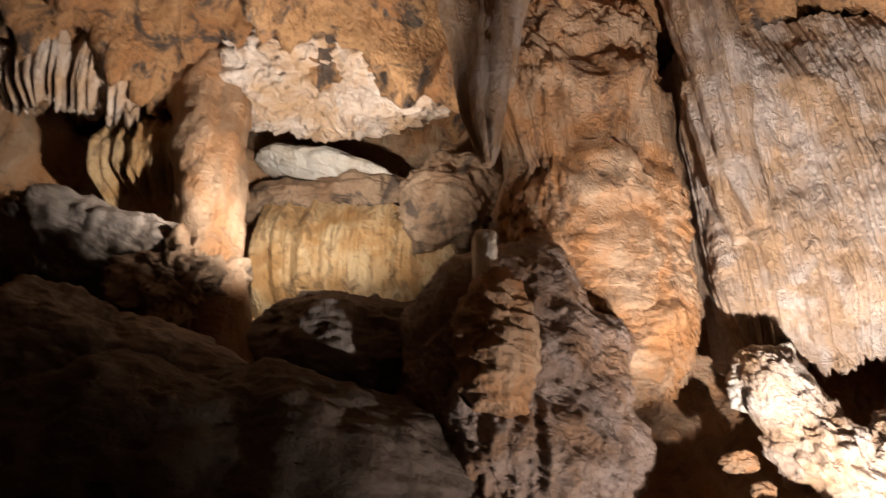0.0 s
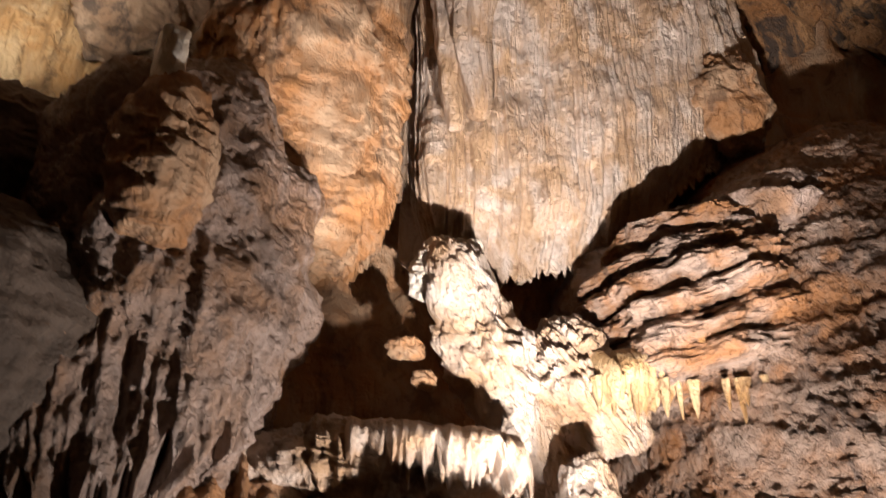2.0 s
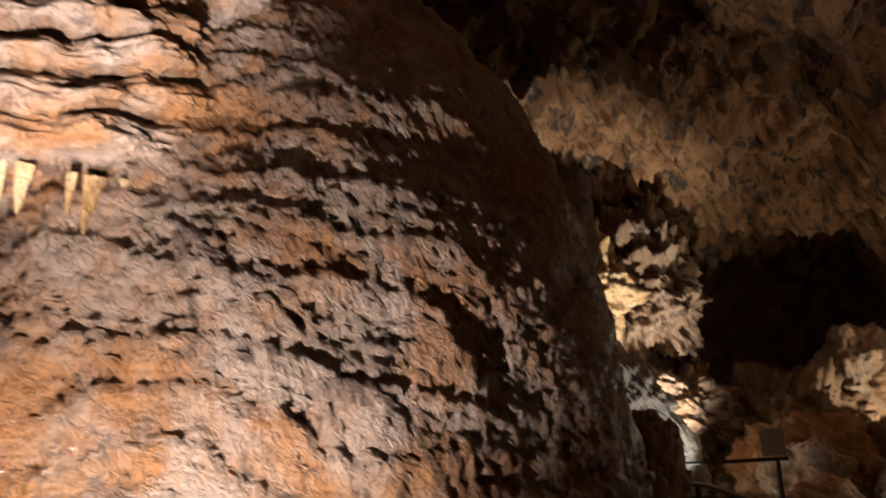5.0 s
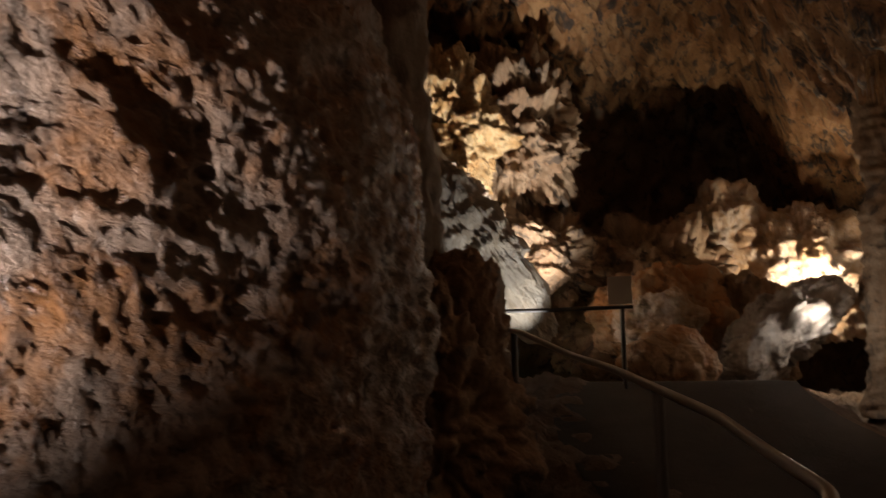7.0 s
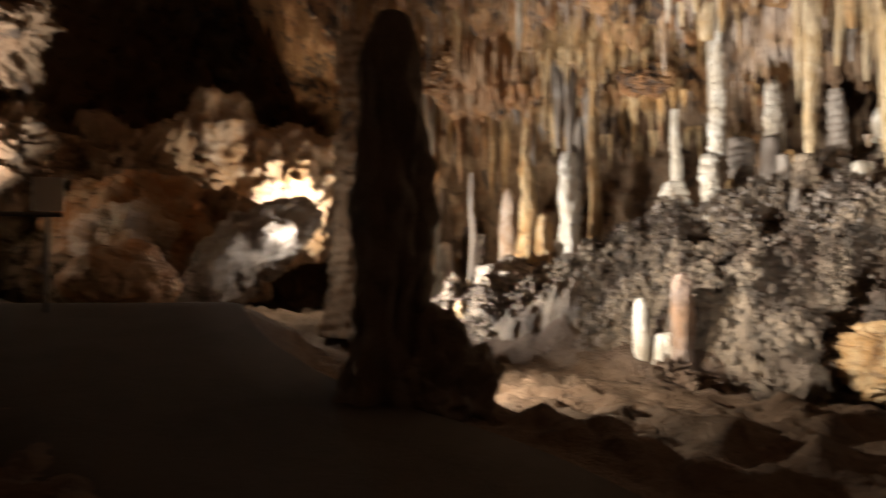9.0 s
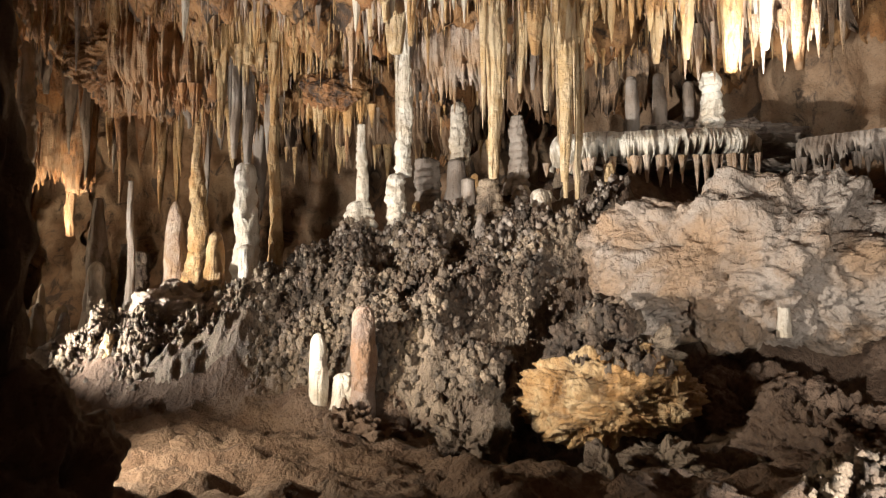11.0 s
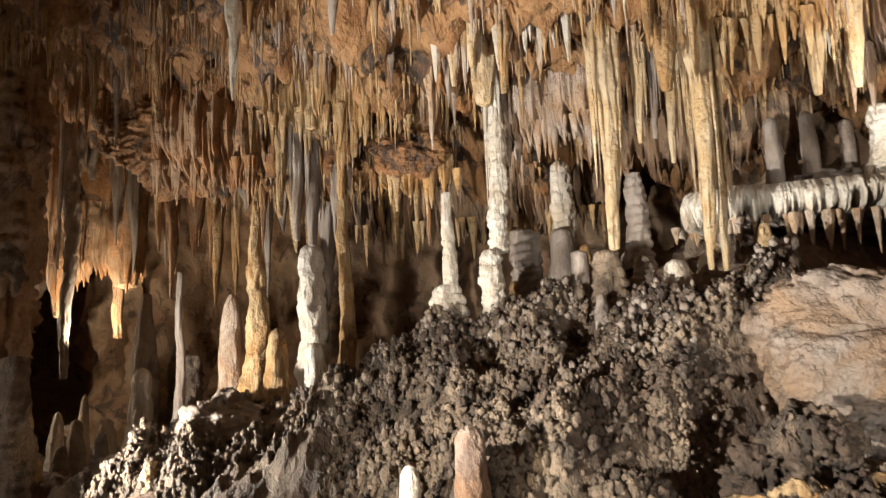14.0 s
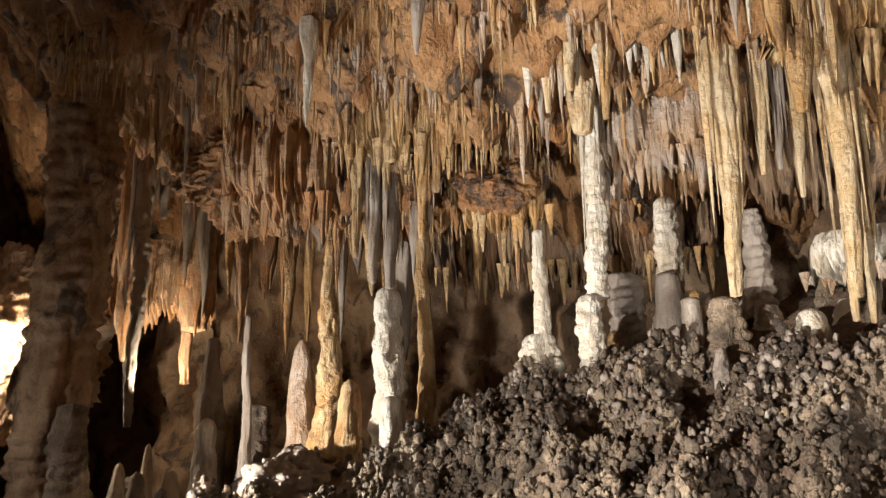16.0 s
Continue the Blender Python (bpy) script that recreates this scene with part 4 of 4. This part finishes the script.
rock("rock_lump", POPCORN, (6.12, -3.88, 0.62), (0.36, 0.32, 0.36), "brightly lit knobbly rock beside a floodlight", n=110, amp=0.2, freq=4.0, pits=0.12)

drapery("drapery", TAN, [(12.95, -2.85), (12.5, -3.35), (12.2, -3.85)], [5.3] * 3, [4.45, 4.3, 4.25], "honey coloured organ pipe drapery", 0.12, 20.0, n=200, m=60, ragged=0.5, belly=0.05)
drapery("drapery", CREAM, [(12.0, -4.95), (11.5, -5.3), (10.9, -5.65)], [5.1] * 3, [4.2, 4.1, 4.2], "cream drapery with a ragged fringe", 0.12, 20.0, n=200, m=60, ragged=0.5, belly=0.05)
drapery("drapery", CREAM, [(11.45, -4.05), (11.0, -4.4), (10.6, -4.85)], [5.4] * 3, [4.85, 4.75, 4.8], "cream ceiling fringe of drips", 0.12, 20.0, n=180, m=50, ragged=0.5, belly=0.05)
drapery("drapery", TAN, [(9.95, -5.15), (9.6, -5.75), (9.0, -6.25)], [5.4] * 3, [4.55, 4.45, 4.5], "honey coloured ceiling drapery", 0.14, 18.0, n=200, m=60, ragged=0.5, belly=0.05)
drapery("drapery", CREAM, [(9.35, -6.6), (8.6, -6.95), (7.9, -7.05)], [5.4] * 3, [4.35, 4.25, 4.25], "pale ceiling drapery in lamp light", 0.14, 18.0, n=200, m=60, ragged=0.55, belly=0.05)
drapery("drapery", ORANGE, [(13.75, -2.1), (13.4, -2.55), (13.1, -3.05)], [5.0] * 3, [4.1, 3.95, 4.0], "orange brown ceiling drapery", 0.14, 14.0, n=180, m=60, ragged=0.4, belly=0.1)
rock("ceiling_block", CEIL, (12.30, -4.30, 4.10), (0.42, 0.34, 0.22), "orange rough rock block hung with drips", n=100, amp=0.12, freq=3.5, pits=0.06)
drapery("drapery", TAN, [(12.5, -4.02), (12.2, -4.25), (11.95, -4.55)], [4.1] * 3, [3.78, 3.72, 3.75], "tan fringe under a rock block", 0.08, 22.0, n=140, m=40, ragged=0.4, belly=0.02, thick=0.2)
drapery("drapery", WALL, [(14.7, -4.1), (14.0, -5.1), (13.2, -5.9), (12.2, -6.7)], [5.4] * 4, [3.75, 3.6, 3.55, 3.7], "brown drapery at the gallery's back", 0.18, 22.0, n=420, m=80, ragged=0.6, belly=0.05)
rock("ceiling_block", CEIL, (14.35, -2.75, 4.75), (0.95, 0.75, 0.62), "rough rust coloured rock bulging from the ceiling", (0, 12, 35), n=190, amp=0.22, freq=2.4, pits=0.10, fine=0.07)
drapery("drapery", ORANGE, [(14.3, -2.2), (13.9, -2.75), (13.6, -3.3)], [4.9] * 3, [4.15, 3.9, 4.05], "rust coloured pipes under a rock bulge", 0.16, 24.0, n=240, m=80, ragged=0.5, belly=0.05, thick=0.2)
drapery("drapery", ORANGE, [(16.5, -1.35), (16.3, -1.75), (16.15, -2.15), (16.1, -2.6)], [4.3] * 4, [3.35, 3.2, 3.3, 3.2], "orange curtain glowing in lamp light", 0.16, 16.0, n=200, m=80, ragged=0.5, belly=0.06, thick=0.25)
rock("boulder", GREY, (13.05, -2.75, 1.62), (0.55, 0.4, 0.30), "pale boulder at the foot of stalagmites", n=90, amp=0.14, freq=3.0)

drapery("drapery", WALL, [(11.7, -6.3), (11.0, -6.95), (10.3, -7.7)], [5.3] * 3, [3.95, 3.85, 4.0], "brown drapery behind the long stalactites", 0.18, 12.0, n=180, m=70, ragged=0.6, belly=0.05)

# ---- small dripstone ----
rng = random.Random(5)
KINDS = []
for k, (mat, words) in enumerate(((CREAM, "small cream stalactite"), (TAN, "small honey coloured stalactite"), (GREY, "small grey stalactite"), (TAN, "thin tan soda straw stalactite"), (ORANGE, "small orange stalactite"), (WHITE, "small white stalactite"))):
    ob = stalactite(11.0 + 0.3 * k, -4.9, 5.0, 1.0, 0.13, 0.008, mat, words + " on the cave ceiling", "small stalactites of the gallery", sides=18, rings=30, flute=0.8, flutes=9, bumps=0.25, power=0.9, seed=k * 2.1)
    KINDS.append(ob)
made = 0
while made < 230:
    x, y = rng.uniform(7.6, 15.0), rng.uniform(-8.4, -0.8)
    s = bank(x, y)
    if not 7.4 < s < 11.4 or gnoise(np.array([x * 0.9, y * 0.9, 2.0])) < 0.04:
        continue
    z = float(ceil_z(np.array(x), np.array(y)))
    length = rng.choice((0.15, 0.25, 0.4, 0.6)) * rng.uniform(0.7, 1.4)
    ob = copy_thing(rng.choice(KINDS + KINDS[:2] + KINDS[3:5]), pose(x, y, z + 0.06, 0, 0, rng.uniform(0, 360)))
    wide = rng.uniform(0.2, 0.45) * (0.6 + length)
    ob.scale = (wide, wide, length)
    made += 1
for k in range(46):
    x, y = rng.uniform(13.2, 16.6), rng.uniform(-5.0, -2.0)
    if not 9.7 < bank(x, y) < 11.3:
        continue
    z = float(ceil_z(np.array(x), np.array(y)))
    ob = copy_thing(rng.choice(KINDS[1:5] + KINDS[2:5]), pose(x, y, z + 0.08, 0, 0, rng.uniform(0, 360)))
    wide = rng.uniform(0.6, 1.1)
    ob.scale = (wide, wide, z - rng.uniform(2.7, 3.9))
for k, ob in enumerate(KINDS):
    ob.location.z = float(ceil_z(np.array(ob.location.x), np.array(ob.location.y))) + 0.05
    ob.scale = (0.5, 0.5, 0.4)


SMALL = []
for k, (mat, words) in enumerate(((WHITE, "small white stalagmite"), (GREY, "small grey stalagmite"), (POPCORN, "small knobbly stalagmite"), (TAN, "small tan stalagmite"))):
    SMALL.append(stalagmite(12.4 + 0.3 * k, -3.9, 2.0, 1.0, 0.30, 0.10, mat, words + " on the bank", "small stalagmites of the gallery", sides=16, rings=30, round_tip=True, knots=0.3, knot_size=0.22, bumps=0.25, seed=k * 3.3))
for k in range(40):
    x, y = rng.uniform(12.8, 16.2), rng.uniform(-4.2, -1.6)
    if not 9.0 < bank(x, y) < 10.8:
        continue
    z = float(ground_z(np.array(x), np.array(y)))
    ob = copy_thing(rng.choice(SMALL), pose(x, y, z - 0.08, 0, 0, rng.uniform(0, 360)))
    w = rng.uniform(0.3, 0.5)
    ob.scale = (w, w, rng.uniform(0.4, 1.0))
made = 0
while made < 90:
    x, y = rng.uniform(9.4, 16.0), rng.uniform(-6.6, -1.2)
    s = bank(x, y)
    if not (9.3 < s < 10.9 or (x > 12.6 and 7.9 < s < 10.4)):
        continue
    z = float(ground_z(np.array(x), np.array(y)))
    h = rng.uniform(0.12, 0.45)
    ob = copy_thing(rng.choice(SMALL), pose(x, y, z - 0.08, 0, 0, rng.uniform(0, 360)))
    w = rng.uniform(0.22, 0.42)
    ob.scale = (w, w, h)
    made += 1
for ob in SMALL:
    ob.location.z = float(ground_z(np.array(ob.location.x), np.array(ob.location.y))) - 0.08
    ob.scale = (0.3, 0.3, 0.3)


def add_drips(thing, line, z, count, low, high, material, seed):
    """Single drips along the lower edge of a drapery or ledge, as its parts."""
    r = random.Random(seed)
    line = np.array(line, float)
    seg = np.concatenate([[0], np.cumsum(np.linalg.norm(np.diff(line, axis=0), axis=1))])
    for k in range(count):
        u = (k + r.uniform(0.1, 0.9)) / count * seg[-1]
        x, y = np.interp(u, seg, line[:, 0]) + r.uniform(-0.04, 0.04), np.interp(u, seg, line[:, 1]) + r.uniform(-0.04, 0.04)
        zz = np.interp(u, seg, np.broadcast_to(np.array(z, float), seg.shape))
        kind = r.randrange(4)
        h = r.uniform(low, high)
        w = r.uniform(0.05, 0.10) * (0.7 + h)
        add_drip(thing, Vector((x, y, zz + 0.08)) - thing.location, w, h, kind, material)


for ob in [o for o in scene.objects if o.get("category") == "flowstone" and o.name.startswith("drapery")]:
    words = ob["label"]
    if words.startswith("cream fringe of stone drips along"):
        add_drips(ob, [(10.7, -6.1), (10.2, -6.2), (9.7, -6.65), (9.2, -7.2), (8.95, -7.45)], 3.16, 34, 0.12, 0.38, CREAM, 1)
    elif words.startswith("grey fringe"):
        add_drips(ob, [(8.75, -7.55), (8.3, -7.65), (7.6, -7.85)], 3.08, 20, 0.1, 0.3, GREY, 2)
    elif words.startswith("honey coloured organ"):
        add_drips(ob, [(12.9, -2.9), (12.5, -3.4), (12.2, -3.85)], 4.45, 18, 0.2, 0.5, TAN, 3)
    elif words.startswith("cream drapery with"):
        add_drips(ob, [(12.0, -5.0), (11.5, -5.35), (10.9, -5.7)], 4.3, 18, 0.2, 0.55, CREAM, 4)
    elif words.startswith("cream ceiling fringe"):
        add_drips(ob, [(11.45, -4.1), (11.0, -4.45), (10.6, -4.9)], 4.9, 16, 0.2, 0.5, WHITE, 5)
    elif words.startswith("honey coloured ceiling"):
        add_drips(ob, [(9.95, -5.2), (9.6, -5.8), (9.0, -6.3)], 4.6, 18, 0.2, 0.6, TAN, 6)
    elif words.startswith("pale ceiling drapery"):
        add_drips(ob, [(9.35, -6.65), (8.6, -7.0), (7.9, -7.1)], 4.4, 18, 0.2, 0.6, CREAM, 7)
    elif words.startswith("tan fringe under"):
        add_drips(ob, [(12.5, -4.05), (12.2, -4.3), (11.95, -4.6)], 3.85, 12, 0.15, 0.45, TAN, 8)
    elif words.startswith("orange brown ceiling"):
        add_drips(ob, [(13.75, -2.15), (13.4, -2.6), (13.1, -3.1)], 4.1, 12, 0.2, 0.5, ORANGE, 9)
    elif words.startswith("brown drapery at"):
        add_drips(ob, [(14.7, -4.15), (14.0, -5.15), (13.2, -5.95), (12.2, -6.75)], 3.75, 26, 0.2, 0.6, TAN, 10)
    elif words.startswith("white drip fringe"):
        add_drips(ob, [(1.25, 4.36), (1.6, 4.24), (1.95, 4.06), (2.2, 4.0)], 2.4, 10, 0.1, 0.24, CREAM, 11)
    elif words.startswith("honey coloured drip curtain"):
        add_drips(ob, [(2.62, 4.18), (2.9, 4.14), (3.3, 3.98), (3.6, 3.78)], 2.85, 14, 0.12, 0.28, TAN, 12)


# ---- coral nodules ----
def nodules(name, places, label, seed, low=0.010, high=0.040, material=POPCORN):
    """Many small knobbly nodules, each a little ball on the rock."""
    r = np.random.RandomState(seed)
    unit = col(*sphere_grid(6, 8))
    c = np.asarray(places, float)
    n = len(c)
    size = low + (high - low) * r.uniform(size=n) ** 1.6
    k = size[:, None, None] * (1 + 0.9 * fbm(unit[None] * 1.7 + r.uniform(0, 50, n)[:, None, None, None], 2))
    tall = np.stack([np.ones(n), np.ones(n), r.uniform(0.8, 1.5, n)], -1)
    v = unit[None] * k[..., None] * tall[:, None, None, :] + c[:, None, None, :]
    f = quads(6, 8, True)[None] + 48 * np.arange(n)[:, None, None]
    ob = link_mesh(name, v, f.reshape(-1, 4), material)
    return tagged(ob, label, "cave coral", kind="stuff")


r = np.random.RandomState(11)
x, y = r.uniform(8.2, 13.6, 40000), r.uniform(-6.0, -1.6, 40000)
s = bank(x, y)
d = gnoise(col(x * 1.6, y * 1.6, 0 * x + 0.5)) + 0.42
keep = (s > 7.8) & (s < 10.0) & ~((x < 9.3) & (s < 9.3)) & (d > r.uniform(0, 0.5, 40000))
x, y, d = x[keep][:7500], y[keep][:7500], d[keep][:7500]
z = crust_z(x, y)
high = np.maximum(0.0, r.uniform(-0.02, 0.14, len(x)) * (d + 0.2))
spots = []
for k in range(4):
    on = high >= k * 0.035
    m = on.sum()
    spots.append(col(x[on] + r.normal(size=m) * 0.02, y[on] + r.normal(size=m) * 0.02, z[on] + 0.01 + k * 0.035))
x, y = r.uniform(9.1, 10.9, 9000), r.uniform(-5.6, -3.0, 9000)
s = bank(x, y)
keep = (s > 7.85) & (s < 10.1)
x, y = x[keep][:2600], y[keep][:2600]
spots.append(col(x, y, crust_z(x, y) + r.uniform(-0.01, 0.05, len(x))))
spots = np.concatenate(spots)
# crest nodules get a paler grey: the lamp light there is put into their colour
crest = crust_mask(*spots[:, :2].T) * smooth(9.0, 9.5, bank(spots[:, 0], spots[:, 1])) > r.uniform(0, 1, len(spots))
nodules("coral_nodules", spots[crest][:2500] + r.normal(size=(len(spots[crest][:2500]), 3)) * 0.02 + np.array([0, 0, 0.03]), "pale coral nodules along the crest of the bank", 12, 0.012, 0.035, GREY)
tiny = spots[r.permutation(len(spots))[:6000]] + r.normal(size=(6000, 3)) * 0.022
nodules("coral_beads", tiny, "tiny grey coral beads between the nodules", 6, 0.005, 0.016)
nodules("coral_nodules", spots, "grey brown coral nodules crusting the bank", 3)


def straws(name, count, label, seed, material):
    """A ceiling fringe of very many thin drips, too many to count."""
    r = np.random.RandomState(seed)
    f = quads(7, 7, True, True)
    a = np.linspace(0, 2 * math.pi, 7, endpoint=False)[None, :]
    t = np.linspace(0, 1, 7)[:, None]
    x, y = r.uniform(7.6, 15.2, count * 12), r.uniform(-8.6, -0.6, count * 12)
    s = bank(x, y)
    keep = (s > 7.0) & (s < 11.6) & (gnoise(col(x * 1.7, y * 1.7, 0 * x + seed)) > 0.08)
    x, y = x[keep][:count, None, None], y[keep][:count, None, None]
    n = len(x)
    z = ceil_z(x, y)
    h, w = r.uniform(0.06, 0.40, (n, 1, 1)), r.uniform(0.010, 0.030, (n, 1, 1))
    rad = w * (1 - 0.85 * t) * (1 + 0.3 * np.sin(t * 21 + x * 9))
    v = col(x + rad * np.cos(a), y + rad * np.sin(a), z + 0.05 - t * h + 0 * a)
    faces = f[None] + 49 * np.arange(n)[:, None, None]
    ob = link_mesh(name, v, faces.reshape(-1, 4), material)
    return tagged(ob, label, "stalactites", kind="stuff")


straws("drip_fringe", 1500, "thin honey coloured drips fringing the ceiling", 4, TAN)
straws("drip_fringe", 1000, "thin pale drips fringing the ceiling", 9, CREAM)

# nodules on the crusted boulder and the floor lumps
r = np.random.RandomState(21)
spots = []
for (cx, cy, cz), (rx, ry, rz), k in (((8.62, -4.80, 1.10), (0.58, 0.38, 0.30), 260), ((8.72, -4.90, 1.42), (0.30, 0.24, 0.28), 420), ((9.55, -4.25, 0.85), (0.34, 0.38, 0.50), 380), ((6.12, -3.88, 0.66), (0.35, 0.31, 0.35), 260)):
    for _ in range(k):
        a, u = r.uniform(0, 2 * math.pi), r.uniform(0.42, 1.0)
        w = math.sqrt(1 - u * u)
        lift = r.uniform(0.96, 1.12)
        spots.append((cx + rx * w * math.cos(a) * lift, cy + ry * w * math.sin(a) * lift, cz + rz * u * lift))
nodules("coral_nodules", spots, "yellowish coral nodules crusting the boulders", 8, 0.012, 0.05)
